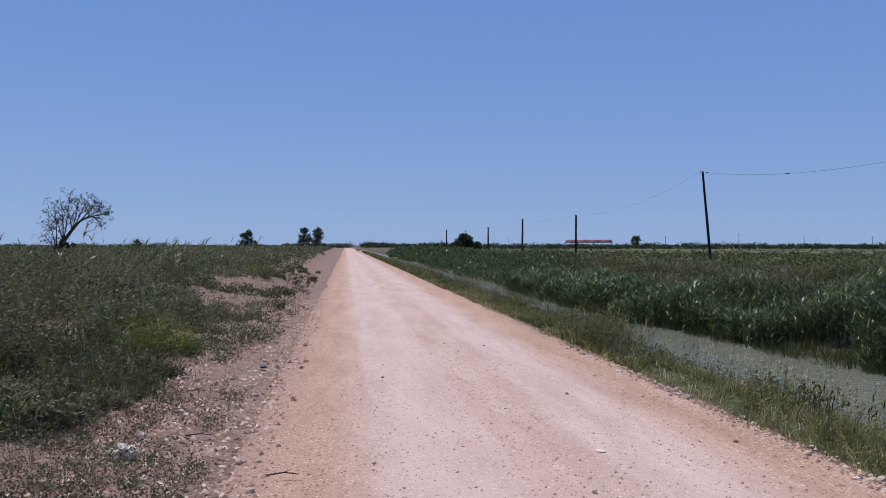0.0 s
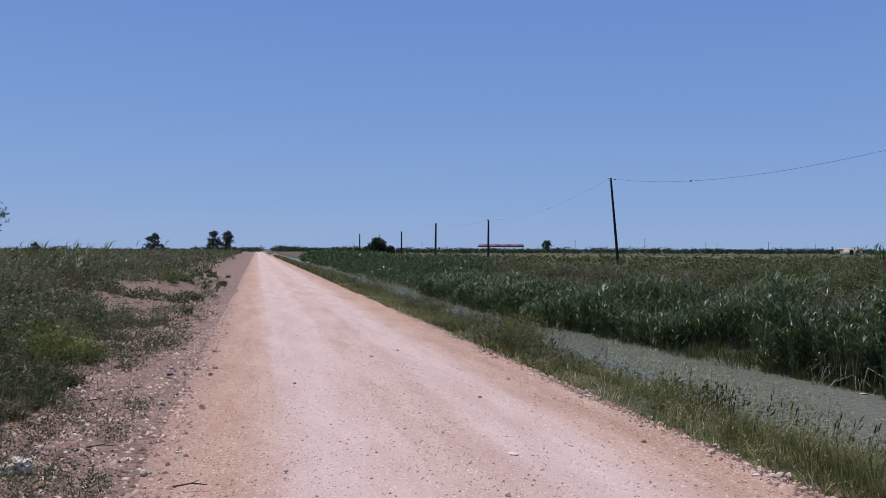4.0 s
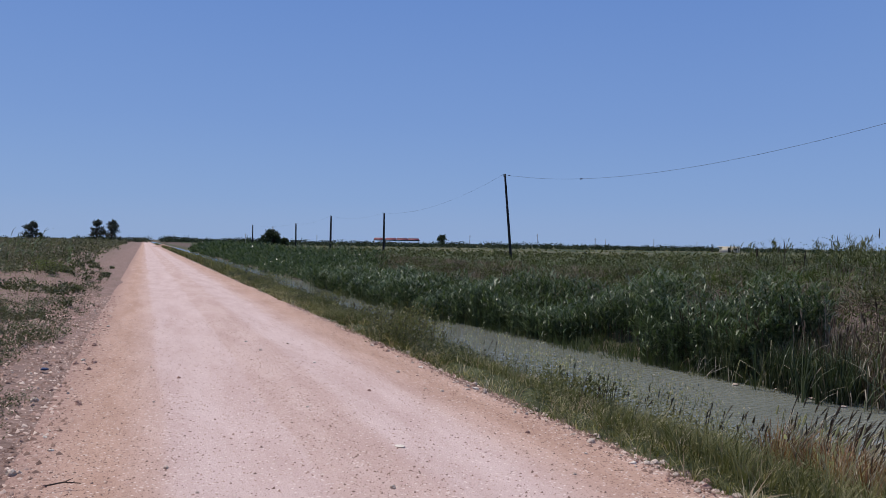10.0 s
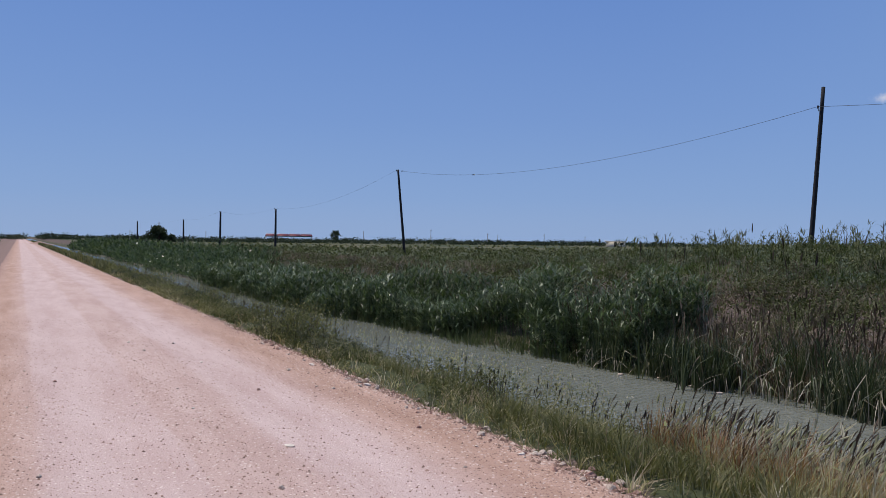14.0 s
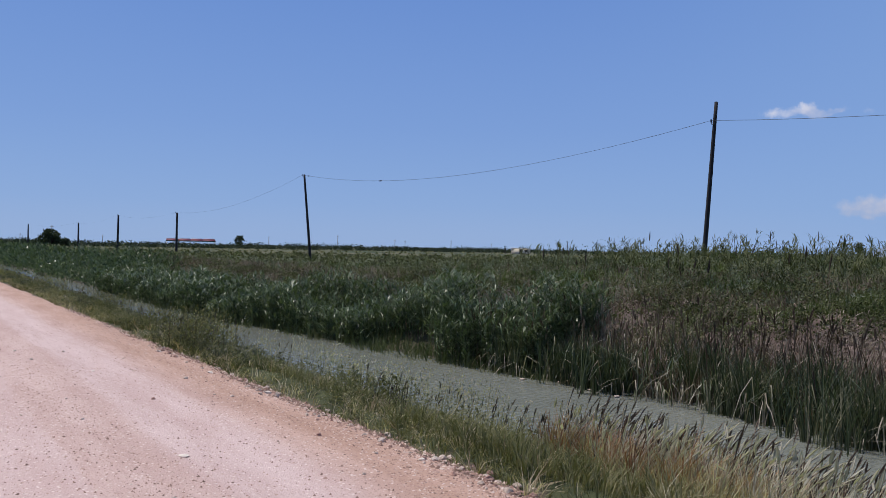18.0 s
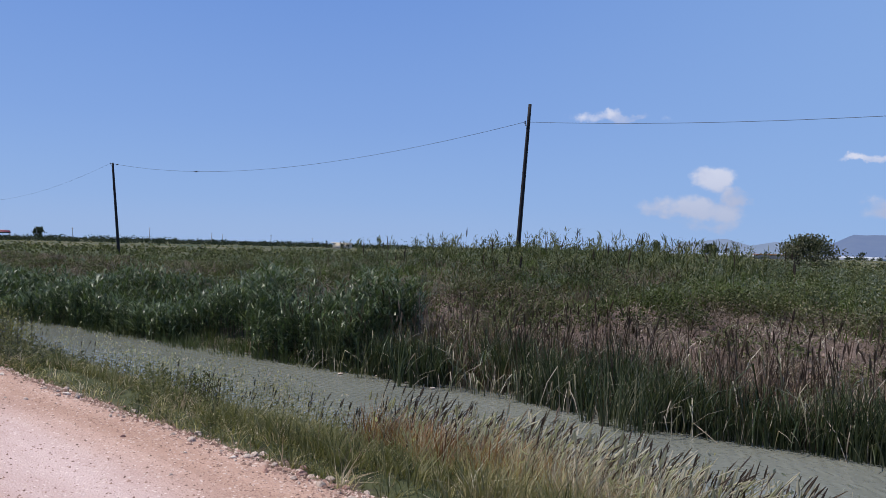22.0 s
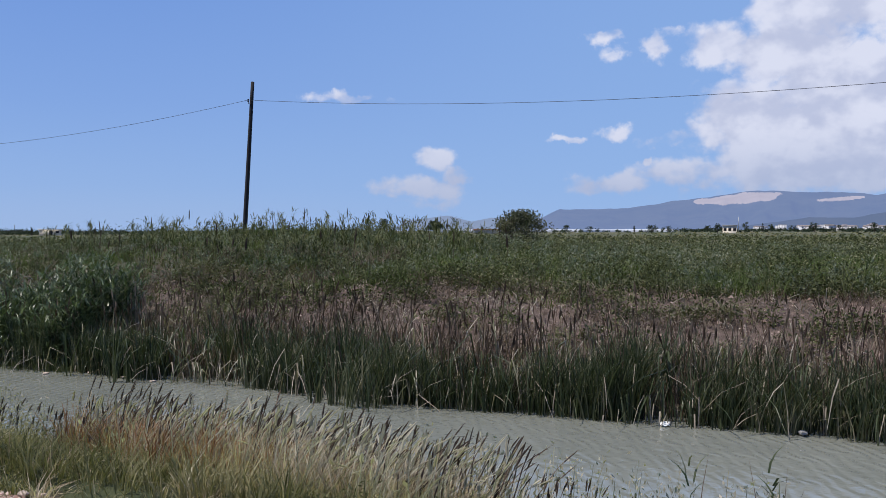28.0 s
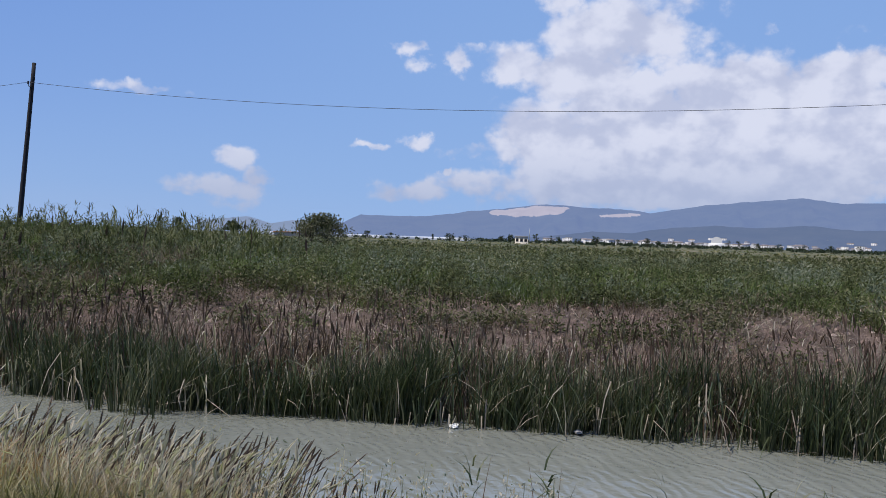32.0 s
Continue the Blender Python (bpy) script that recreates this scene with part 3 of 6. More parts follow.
def oats(P, h, k=12, size=0.042, drift=0.12, wind=-0.6):
    """Wild oats: thin stalks with loose heads of pale hanging spikelets."""
    n = len(P)
    h = np.broadcast_to(h, (n,)).astype(float)
    bend = rng.uniform(0.4, 1.5, n) * drift
    a = wind + rng.normal(0, 0.7, n)
    stalk, _ = spikes(P, h, bend, a, 0.006, 0.1, 0.006)
    who = np.repeat(np.arange(n), k)
    t = rng.uniform(0.66, 1.02, len(who))
    C = P[who] + np.stack([np.cos(a[who]) * bend[who] * h[who] * t ** 1.9, np.sin(a[who]) * bend[who] * h[who] * t ** 1.9, h[who] * t], 1)
    C += rng.normal(0, 1, C.shape) * np.array([0.032, 0.032, 0.012])
    D = rng.normal(0, 0.6, C.shape) + np.array([0, 0, -1.0])
    return join([stalk, leaf_cards(C, D, size * rng.uniform(0.7, 1.3, len(C)), size * 0.4)])


def leaf_cards(C, D, L, W):
    """Leaves: small folded lozenges from C along D."""
    n = len(C)
    D = D / (np.linalg.norm(D, axis=1)[:, None] + 1e-9)
    r = rng.normal(size=(n, 3))
    S = np.cross(D, r)
    S /= np.linalg.norm(S, axis=1)[:, None] + 1e-9
    N = np.cross(S, D)
    L, W = np.broadcast_to(L, (n,))[:, None], np.broadcast_to(W, (n,))[:, None]
    mid = C + D * L * 0.45 - N * W * 0.18
    V = np.stack([C, mid + S * W * 0.5, C + D * L, mid - S * W * 0.5], 1).reshape(-1, 3)
    return V, np.arange(n * 4).reshape(n, 4)


def weed_plants(P, H, spread, k, L, W, stem=0.012, rise=0.5):
    """Bushy weeds: a few stems and k leaves each, thinner towards the top."""
    n = len(P)
    H = np.broadcast_to(H, (n,)).astype(float)
    Q = np.repeat(P, 3, 0)
    HQ = np.repeat(H, 3) * rng.uniform(0.7, 1.05, 3 * n)
    a = blades(Q, HQ, stem, rng.uniform(0.1, 0.5, 3 * n) * spread, segs=2)
    m = n * k
    who = np.repeat(np.arange(n), k)
    t = rng.beta(1.6, 1.2, m)
    th = rng.uniform(0, 2 * np.pi, m)
    r = spread * H[who] * np.sqrt(rng.random(m)) * (0.35 + 0.65 * np.sin(np.pi * np.clip(t, 0.05, 0.92)))
    C = P[who] + np.stack([r * np.cos(th), r * np.sin(th), t * H[who] * rng.uniform(0.85, 1.1, m)], 1)
    D = np.stack([np.cos(th), np.sin(th), rng.normal(rise, 0.6, m)], 1)
    size = rng.uniform(0.6, 1.3, m)
    scale = np.broadcast_to(np.asarray(L, dtype=float), (n,))[who]
    wide = np.broadcast_to(np.asarray(W, dtype=float), (n,))[who]
    return join([a, leaf_cards(C, D, scale * size, wide * size)])


def stuff(name, shapes, material, label, category):
    ob = part(name, join(shapes) if isinstance(shapes, list) else shapes, material, None, label)
    return tagged(ob, "", category, "", "stuff")


def value_noise(x, y, scale, seed=0):
    """Smooth noise over the plan, from -1 to 1."""
    x, y = np.asarray(x) / scale + seed * 17.3, np.asarray(y) / scale - seed * 9.1
    i, j = np.floor(x), np.floor(y)
    u, v = x - i, y - j
    u, v = u * u * (3 - 2 * u), v * v * (3 - 2 * v)

    def corner(a, b):
        s = np.sin(a * 127.1 + b * 311.7 + seed * 74.7) * 43758.5453
        return 2 * (s - np.floor(s)) - 1

    return (corner(i, j) * (1 - u) + corner(i + 1, j) * u) * (1 - v) + (corner(i, j + 1) * (1 - u) + corner(i + 1, j + 1) * u) * v


def at(heading, distance):
    h = radians(heading)
    return distance * math.sin(h), distance * math.cos(h)


# ---------------------------------------------------------------- the lie of the land
WATER_Z = -0.8


def far_edge(y):
    """The canal's far water line, which wanders a little."""
    y = np.asarray(y, dtype=float)
    return np.interp(y, [-40, -2, 2, 5, 12, 16, 22, 27, 40, 110, 600], [11.2, 11.1, 11.1, 10.6, 10.5, 9.8, 9.4, 8.7, 8.7, 9.2, 9.2]) + 0.12 * value_noise(0 * y, y, 1.7, 3)


def land(x, y):
    x, y = np.asarray(x, dtype=float), np.asarray(y, dtype=float)
    near = np.interp(x, [-5000, -60, -14, -4.5, -2.4, -1.5, -0.9, -0.6, 3.65, 4.1, 4.6, 5.2, 5.8, 6.3, 7.0, 8.2],
                     [0.2, 0.3, 0.38, 0.24, 0.06, 0.0, -0.02, -0.05, -0.05, -0.03, -0.2, -0.42, -0.65, -0.86, -1.35, -1.6])
    u = x - far_edge(y)
    crest = np.interp(y, [-60, 14, 26, 45, 400], [0.72, 0.72, 0.58, 0.4, 0.34])
    low = np.interp(y, [20, 45], [1.0, 0.6])
    far = np.interp(u, [-3, -1.2, -0.2, 0.6, 1.6, 2.8, 4.8, 6.5], [-1.6, -1.5, -0.9, -0.75, -0.25, 0.05, 0.4, 0.6])
    far = np.where(far > 0, far * low, far)
    far = np.where(u > 6.5, 0.6 * low + (crest - 0.6 * low) * np.clip((u - 6.5) / 2.5, 0, 1) + (0.3 - crest) * np.clip((u - 15) / 25, 0, 1), far)
    far = far + 0.82 * np.exp(-((x - 26) / 7) ** 2 - ((y - 20) / 8) ** 2)
    z = np.where(x < 8.0, near, far)
    rough = np.where((x > -1.3) & (x < 4.0), 0.0, 1.0) * np.clip(1.2 - np.hypot(x, y) / 300, 0.0, 1)
    wet = np.clip((z + 0.75) / 0.3, 0, 1)
    z = z + rough * wet * (0.07 * value_noise(x, y, 2.3, 1) + 0.05 * value_noise(x, y, 0.75, 2) + 0.1 * value_noise(x, y, 9.0, 5) * (np.abs(x) > 6))
    # little spoil heaps among the weeds beside the road
    for hx, hy, hr, hh in ((-3.0, 13.0, 1.0, 0.22), (-4.6, 24.0, 1.6, 0.3), (-3.2, 34.0, 1.5, 0.28), (-2.9, 5.4, 0.7, 0.14)):
        z = z + hh * np.exp(-((x - hx) ** 2 + (y - hy) ** 2) / hr ** 2)
    return z


def spaced(dense0, dense1, step, lo, hi, grow=1.12):
    out = list(np.arange(dense0, dense1 + 1e-6, step))
    s, v = step, dense1
    while v < hi:
        s *= grow
        v += s
        out.append(min(v, hi))
    s, v = step, dense0
    while v > lo:
        s *= grow
        v -= s
        out.insert(0, max(v, lo))
    return np.array(out)


def sheet(xs, ys, height):
    X, Y = np.meshgrid(xs, ys)
    V = np.stack([X.ravel(), Y.ravel(), height(X, Y).ravel()], 1)
    i = np.arange(len(ys) - 1)[:, None] * len(xs) + np.arange(len(xs) - 1)[None]
    i = i.ravel()
    return V, np.stack([i, i + 1, i + len(xs) + 1, i + len(xs)], 1)


ground = part("ground", sheet(spaced(-7, 20, 0.25, -4800, 4800, 1.12), spaced(-6, 36, 0.35, -1500, 4800, 1.09), land), GROUND, None,
              "dusty soil and rough grassland with a canal cut through it", smooth=True)
tagged(ground, "", "ground", "", "structure")


def road_top(x, y):
    crown = 0.035 - 0.012 * (x - 1.5) ** 2
    ruts = -0.018 * np.exp(-((x - 0.72) / 0.32) ** 2) - 0.018 * np.exp(-((x - 2.3) / 0.3) ** 2)
    return crown + ruts + 0.003 * value_noise(x, y, 0.6, 4)


road = part("road", sheet(np.linspace(-1.35, 3.72, 40), spaced(-4, 30, 0.25, -300, 900, 1.05),
                          lambda x, y: np.where((x < -1.3) | (x > 3.7), -0.12, road_top(x + 0.0 * y, y))), ROAD, None,
            "unpaved farm road of pinkish crushed stone with two pale wheel tracks", smooth=True)
tagged(road, "", "road", "", "structure")
co = np.array([v.co for v in road.data.vertices])
rim = np.clip(np.abs(co[:, 0] - 1.19) - 2.2, 0, 0.33) / 0.33
co[:, 0] += rim * (0.09 * value_noise(0 * co[:, 1], co[:, 1], 0.9, 46) + 0.05 * value_noise(0 * co[:, 1], co[:, 1], 0.3, 47)) * np.where(co[:, 0] < 0, 1.6, 1.0)
road.data.vertices.foreach_set("co", co.astype(np.float32).ravel())

wx, wy = np.linspace(5.6, 12.6, 30), spaced(-10, 40, 0.5, -400, 900, 1.1)
water = part("water", sheet(wx, wy, lambda x, y: np.full_like(x, WATER_Z)), WATER, None, "calm silty grey-green water in a straight canal", smooth=True)
tagged(water, "", "water", "", "structure")


# ---------------------------------------------------------------- hills and town far off
def ridge(points, headings):
    p = np.array(points)
    return np.interp(headings, p[:, 0], p[:, 1])


def hill_mesh(profile, distance, depth, step, rows, seed, rough):
    hs = np.arange(profile[0][0], profile[-1][0] + 1e-6, step)
    top = ridge(profile, hs)
    top = top + rough * (0.5 * value_noise(hs, 0 * hs, 1.1, seed) + 0.3 * value_noise(hs, 0 * hs, 0.37, seed + 1)) * np.clip(top, 0, 1)
    s = np.linspace(0, 1, rows)
    A, S = np.meshgrid(hs, s)
    rise = S ** 1.25
    gully = 0.16 * value_noise(A, S * 3, 1.3, seed + 2) + 0.09 * value_noise(A, S * 4, 0.5, seed + 3)
    E = np.tile(top, (rows, 1)) * np.clip(rise + gully * np.sin(np.pi * S), 0, 1.05)
    D = distance - depth * (1 - S) + depth * 0.12 * gully
    R = np.radians(A)
    V = np.stack([D * np.sin(R), D * np.cos(R), D * np.tan(np.radians(E)) + 1.6 * (S > 0)], 2).reshape(-1, 3)
    V[: len(hs), 2] = -2
    n = len(hs)
    i = (np.arange(rows - 1)[:, None] * n + np.arange(n - 1)[None]).ravel()
    return V, np.stack([i, i + 1, i + n + 1, i + n], 1), A.ravel(), E.ravel()


FAR_RIDGE = [(57, 0.0), (59.6, 0.25), (60.3, 0.71), (61.5, 0.8), (63.1, 1.0), (64.6, 0.6), (66.1, 0.85), (67.5, 0.7), (69.1, 0.8), (73, 1.1), (82, 1.2), (95, 1.2), (140, 0.4)]
NEAR_RIDGE = [(66.5, 0.0), (69, 0.62), (70.5, 1.38), (73, 1.4), (75.1, 1.48), (78.9, 1.98), (82.6, 2.47), (84.5, 2.42), (85.6, 2.33), (87.8, 2.32), (89.7, 2.05), (93.2, 2.7),
              (96.2, 2.93), (98.9, 3.2), (101.4, 2.9), (104, 2.95), (112, 3.6), (125, 2.6), (140, 0.8), (150, 0.0)]
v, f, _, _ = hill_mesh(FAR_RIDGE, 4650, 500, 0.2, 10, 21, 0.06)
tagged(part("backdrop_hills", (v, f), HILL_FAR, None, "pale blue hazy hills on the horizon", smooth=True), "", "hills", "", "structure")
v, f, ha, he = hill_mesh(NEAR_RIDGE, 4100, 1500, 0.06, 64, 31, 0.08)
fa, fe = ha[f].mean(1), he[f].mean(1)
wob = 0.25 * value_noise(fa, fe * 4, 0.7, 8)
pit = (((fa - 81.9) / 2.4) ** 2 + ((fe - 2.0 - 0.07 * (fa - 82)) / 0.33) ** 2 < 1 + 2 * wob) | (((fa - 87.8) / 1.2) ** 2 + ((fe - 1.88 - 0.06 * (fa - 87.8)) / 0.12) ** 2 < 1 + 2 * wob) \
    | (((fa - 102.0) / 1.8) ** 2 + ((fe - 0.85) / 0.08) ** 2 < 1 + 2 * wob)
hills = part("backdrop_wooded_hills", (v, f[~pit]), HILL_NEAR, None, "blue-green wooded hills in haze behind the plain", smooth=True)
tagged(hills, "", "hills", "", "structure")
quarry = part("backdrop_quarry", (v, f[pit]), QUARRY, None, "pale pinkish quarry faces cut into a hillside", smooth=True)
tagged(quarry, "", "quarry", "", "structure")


FOOT_RIDGE = [(80, 0.0), (83, 0.35), (86, 0.75), (88.5, 0.7), (91, 1.15), (93.5, 1.35), (96, 1.25), (99, 1.5), (103, 1.25), (108, 1.6), (118, 1.0), (130, 0.0)]
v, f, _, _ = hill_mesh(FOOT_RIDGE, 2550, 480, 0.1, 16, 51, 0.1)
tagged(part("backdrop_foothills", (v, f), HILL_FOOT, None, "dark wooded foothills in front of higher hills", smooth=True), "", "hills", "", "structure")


def slope_height(heading, distance):
    s = np.clip((distance - 2070) / 480, 0, 1)
    return 2550 * math.tan(radians(float(ridge(FOOT_RIDGE, heading)))) * s ** 1.25 * 0.8 - 1.5 * float(s > 0)


def house(w, d, h, wall, roof, pitched, label, windows=2, storeys=1):
    """A small house: walls, roof and its windows."""
    ob = thing("house", (0, 0, 0), label, "house", "houses of the far town")
    part("wall", box(-w / 2, w / 2, -d / 2, d / 2, -12, h), wall, ob)
    if pitched:
        o, r = 0.35, h + w * 0.16
        V = np.array([(-w / 2 - o, -d / 2 - o, h), (w / 2 + o, -d / 2 - o, h), (w / 2 + o, d / 2 + o, h), (-w / 2 - o, d / 2 + o, h), (-w / 2, 0, r), (w / 2, 0, r)])
        part("roof", (V, [np.array([(0, 1, 5, 4), (2, 3, 4, 5), (0, 3, 2, 1)]), np.array([(0, 4, 3), (1, 2, 5)])]), roof, ob)
    else:
        part("roof", box(-w / 2 - 0.2, w / 2 + 0.2, -d / 2 - 0.2, d / 2 + 0.2, h + 0.004, h + 0.45), roof, ob)
    for s in range(storeys):
        z = 1.0 + s * 2.9
        for i in range(windows):
            x = -w / 2 + w * (i + 0.5) / windows
            part("window", box(x - 0.55, x + 0.55, -d / 2 - 0.06, -d / 2 + 0.05, z, z + 1.3), DARKGAP, ob)
    return ob


def turned(x, y, z, heading):
    """A pose at x, y, z whose front faces the road."""
    return pose(x, y, z, 0, 0, -heading)


kinds = [house(10, 9, 3.4, TOWNWALL, CONCRETE, False, "white flat-roofed house in the far town"),
         house(11, 9, 6.4, TOWNWALL, TOWNROOF, True, "cream two-storey house with a clay tile roof", 3, 2),
         house(14, 10, 6.2, TOWNWALL, TOWNROOF, True, "white two-storey house with a clay tile roof", 3, 2),
         house(12, 10, 9.2, TOWNWALL, CONCRETE, False, "white three-storey block in the far town", 3, 3)]
spots = random.Random(5)
first = set()
for i in range(124):
    hd = spots.choice([spots.uniform(83, 106), spots.gauss(88.5, 2.2), spots.gauss(91.5, 2.0), spots.gauss(99, 3)])
    d = spots.uniform(2080, 2330) if spots.random() < 0.35 else spots.uniform(1250, 2060)
    x, y = at(hd, d)
    k = spots.randrange(4)
    m = turned(x, y, 0.3 + slope_height(hd, d), hd + spots.uniform(-25, 25))
    if k not in first:
        first.add(k)
        kinds[k].matrix_basis = m
    else:
        copy_thing(kinds[k], m)

# single buildings out on the plain
x, y = at(93.9, 1150)
hall = thing("storage_hall", (x, y, 0.2), "large white hall with a rounded roof beyond the fields", "hall")
hall.rotation_euler = (0, 0, radians(-94))
part("wall", box(-10, 10, -8, 8, -1, 6.5), WHITEWALL, hall)
arc = np.linspace(0, np.pi, 13)
V = np.concatenate([np.stack([-7 * np.cos(arc), np.full(13, s), 6.5 + 8.2 * np.sin(arc)], 1) for s in (-7.5, 7.5)])
part("roof", (V, np.array([(i, i + 1, i + 14, i + 13) for i in range(12)])), WHITEWALL, hall)
part("gable", (V[:13], [np.arange(13)[None]]), WHITEWALL, hall)
part("door", box(-2, 2, -8.08, -7.9, 0, 4), DARKGAP, hall)

x, y = at(81.35, 360)
farmhouse = house(5.4, 5, 2.9, CREAMWALL, CONCRETE, False, "small cream farm hut with a flat roof and dark windows", 3)
tagged(farmhouse, "", "hut", "farm buildings")
farmhouse.matrix_basis = turned(x, y, 0.2, 81)

x, y = at(38.0, 300)
shed = thing("shed", (x, y, 0.2), "low white shed with a flat pale roof behind the embankment", "shed", "farm buildings")
shed.rotation_euler = (0, 0, radians(-38))
part("wall", box(-3.3, 3.3, -2, 2, -0.5, 1.85), CREAMWALL, shed)
part("roof", box(-3.8, 3.8, -2.4, 2.4, 1.854, 2.15), WHITEWALL, shed)
part("door", box(-0.5, 0.5, -2.06, -1.95, 0, 1.7), DARKGAP, shed)
part("window", box(1.4, 2.4, -2.06, -1.95, 0.8, 1.5), DARKGAP, shed)


def barn():
    """The long open cattle shed with a red roof in four bays, on posts."""
    x, y = at(16.25, 450)
    ob = thing("barn", (x, y, 0.55), "long open-sided barn with a rusty red roof on pale posts", "barn", "farm buildings")
    ob.rotation_euler = (0, 0, radians(-16.25))
    L, W = 11.9, 5.0
    for i in range(4):
        a, b = -L + i * L / 2 + 0.04, -L + (i + 1) * L / 2 - 0.04
        V = np.array([(a, -W, 2.75), (b, -W, 2.75), (b, 0, 3.75), (a, 0, 3.75), (a, W, 2.75), (b, W, 2.75),
                      (a, -W, 2.65), (b, -W, 2.65), (b, 0, 3.65), (a, 0, 3.65), (a, W, 2.65), (b, W, 2.65)])
        F = np.array([(0, 1, 2, 3), (3, 2, 5, 4), (7, 6, 9, 8), (8, 9, 10, 11), (0, 6, 7, 1), (4, 5, 11, 10), (0, 3, 9, 6), (3, 4, 10, 9), (1, 7, 8, 2), (2, 8, 11, 5)])
        roof = part("roof_panel", (V, F), REDROOF, ob, "rusty red roof bay")
        part("ridge_vent", box(a + 0.3, b - 0.5, -0.45, 0.45, 3.72, 4.02), WHITEWALL, roof, "pale ridge light")
    # dark strip along the front edge of the roof
    part("eaves_strip", box(-L - 0.1, L + 0.1, -W - 0.12, -W - 0.02, 2.4, 2.95), DARKGAP, ob, "dark strip along the eaves")
    part("back_wall", box(-L, L, W - 0.2, W, -0.7, 1.0), CONCRETE, ob)
    for i in range(9):
        for s in (-W + 0.1, W - 0.4):
            part("post", box(-L + 0.1 + i * (2 * L - 0.4) / 8, -L + 0.3 + i * (2 * L - 0.4) / 8, s, s + 0.2, -0.7, 2.68), WHITEWALL, ob)
    part("side_wall", box(L - 0.25, L - 0.02, -W, W - 0.22, -0.7, 2.62), WHITEWALL, ob)
    return ob


barn()


def greenhouse(x, y, heading, bays, length):
    """A row of film tunnels, side by side."""
    ob = thing("greenhouse", (x, y, 0.1), "long low greenhouse covered with whitish plastic film", "greenhouse", "greenhouses on the plain")
    ob.rotation_euler = (0, 0, radians(-heading))
    a = np.linspace(0, np.pi, 9)
    for i in range(bays):
        c = (i - bays / 2 + 0.5) * 6.4
        ring = np.stack([c - 3.1 * np.cos(a), 0 * a, 1.2 + 0.9 * np.sin(a)], 1)
        ring = np.concatenate([[(c - 3.1, 0, 0)], ring, [(c + 3.1, 0, 0)]])
        V = np.concatenate([ring, ring + (0, length, 0)])
        F = np.array([(j, j + 1, j + 12, j + 11) for j in range(10)])
        tunnel = part("tunnel", (V, [F, np.arange(11)[None], np.arange(21, 10, -1)[None]]), FILM, ob)
        part("door", box(c - 0.9, c + 0.9, -0.08, 0.0, 0, 1.9), CONCRETE, tunnel)
    return ob


for hd, d, n, ln in ((77.9, 560, 3, 56), (72.0, 540, 4, 38), (66.9, 480, 3, 36)):
    x, y = at(hd, d)
    greenhouse(x, y, hd - 88, n, ln)
x, y = at(65.9, 330)
low = thing("barn", (x, y, 0.2), "low brown barn with a rusty sheet roof", "barn", "farm buildings")
low.rotation_euler = (0, 0, radians(-66))
part("wall", box(-6, 6, -3, 3, -0.5, 1.6), CONCRETE, low)
part("roof", box(-6.4, 6.4, -3.4, 3.4, 1.604, 1.95), TILEROOF, low)

# low wall and a heap of spoil far along the road
x, y = at(4.1, 380)
hut = thing("culvert_wall", (x, y, 0.1), "low pale concrete culvert wall beside the road", "wall")
part("wall", box(-4, 4, -0.3, 0.3, -0.5, 0.75), CREAMWALL, hut)
part("coping", box(-4.1, 4.1, -0.4, 0.4, 0.754, 0.9), WHITEWALL, hut)
hs = sheet(np.linspace(-3.0, 3.0, 24), np.linspace(-2.0, 2.0, 16), lambda x, y: np.clip(0.62 * np.exp(-(x / 1.5) ** 2 - (y / 1.0) ** 2) - 0.05, -0.1, 1) * (1 + 0.25 * value_noise(x, y, 0.7, 3)))
heap = part("spoil_heap", hs, PINKSTONE, None, "low reddish heap of spoil at the edge of the road", at=(3.9, 200, 0.0))
tagged(heap, "", "heap")


# ---------------------------------------------------------------- poles and wire
def utility_pole(foot, top, radius=0.105, bracket=0.85, label="leaning tarred wooden utility pole carrying one wire"):
    """A wooden pole from its foot to its top, with a bracket and an insulator for the wire."""
    foot, top = Vector(foot), Vector(top)
    ob = thing("utility_pole", foot, label, "utility pole", "utility poles along the canal")
    d = top - foot
    n = 10
    P = [tuple(d * (i / n)) for i in range(n + 1)]
    part("pole", tube(P, np.linspace(radius * 1.25, radius * 0.85, n + 1), 10), POLEWOOD, ob, smooth=True)
    hold = d * (1 - bracket / d.length)
    arm = part("bracket", tube([tuple(hold), tuple(hold + Vector((-0.14, 0.03, 0.0))), tuple(hold + Vector((-0.17, 0.04, 0.1)))], 0.018, 6), STEEL, ob)
    bm = bmesh.new()
    for r, z in ((0.042, 0.0), (0.032, 0.04), (0.038, 0.07)):
        bmesh.ops.create_cone(bm, cap_ends=True, segments=10, radius1=r, radius2=r * 0.8, depth=0.05, matrix=Matrix.Translation(hold + Vector((-0.17, 0.04, 0.11 + z))))
    part("insulator", bm, GLASSINSUL, arm)
    return foot + hold + Vector((-0.17, 0.04, 0.16))


def on(heading, distance, elevation):
    x, y = at(heading, distance)
    return x, y, 1.6 + distance * math.tan(radians(elevation))


def foot(heading, distance):
    x, y = at(heading, distance)
    return x, y, float(land(x, y)) - 0.4


def post(h_top, e_top, h_low, e_low, d, radius=0.105, bracket=0.85):
    """A pole through two seen heights, carried on down into the ground."""
    top, low = Vector(on(h_top, d, e_top)), Vector(on(h_low, d, e_low))
    g = float(land(low.x, low.y)) - 0.4
    base = low + (low - top) * ((low.z - g) / (top.z - low.z))
    return utility_pole(base, top, radius, bracket)


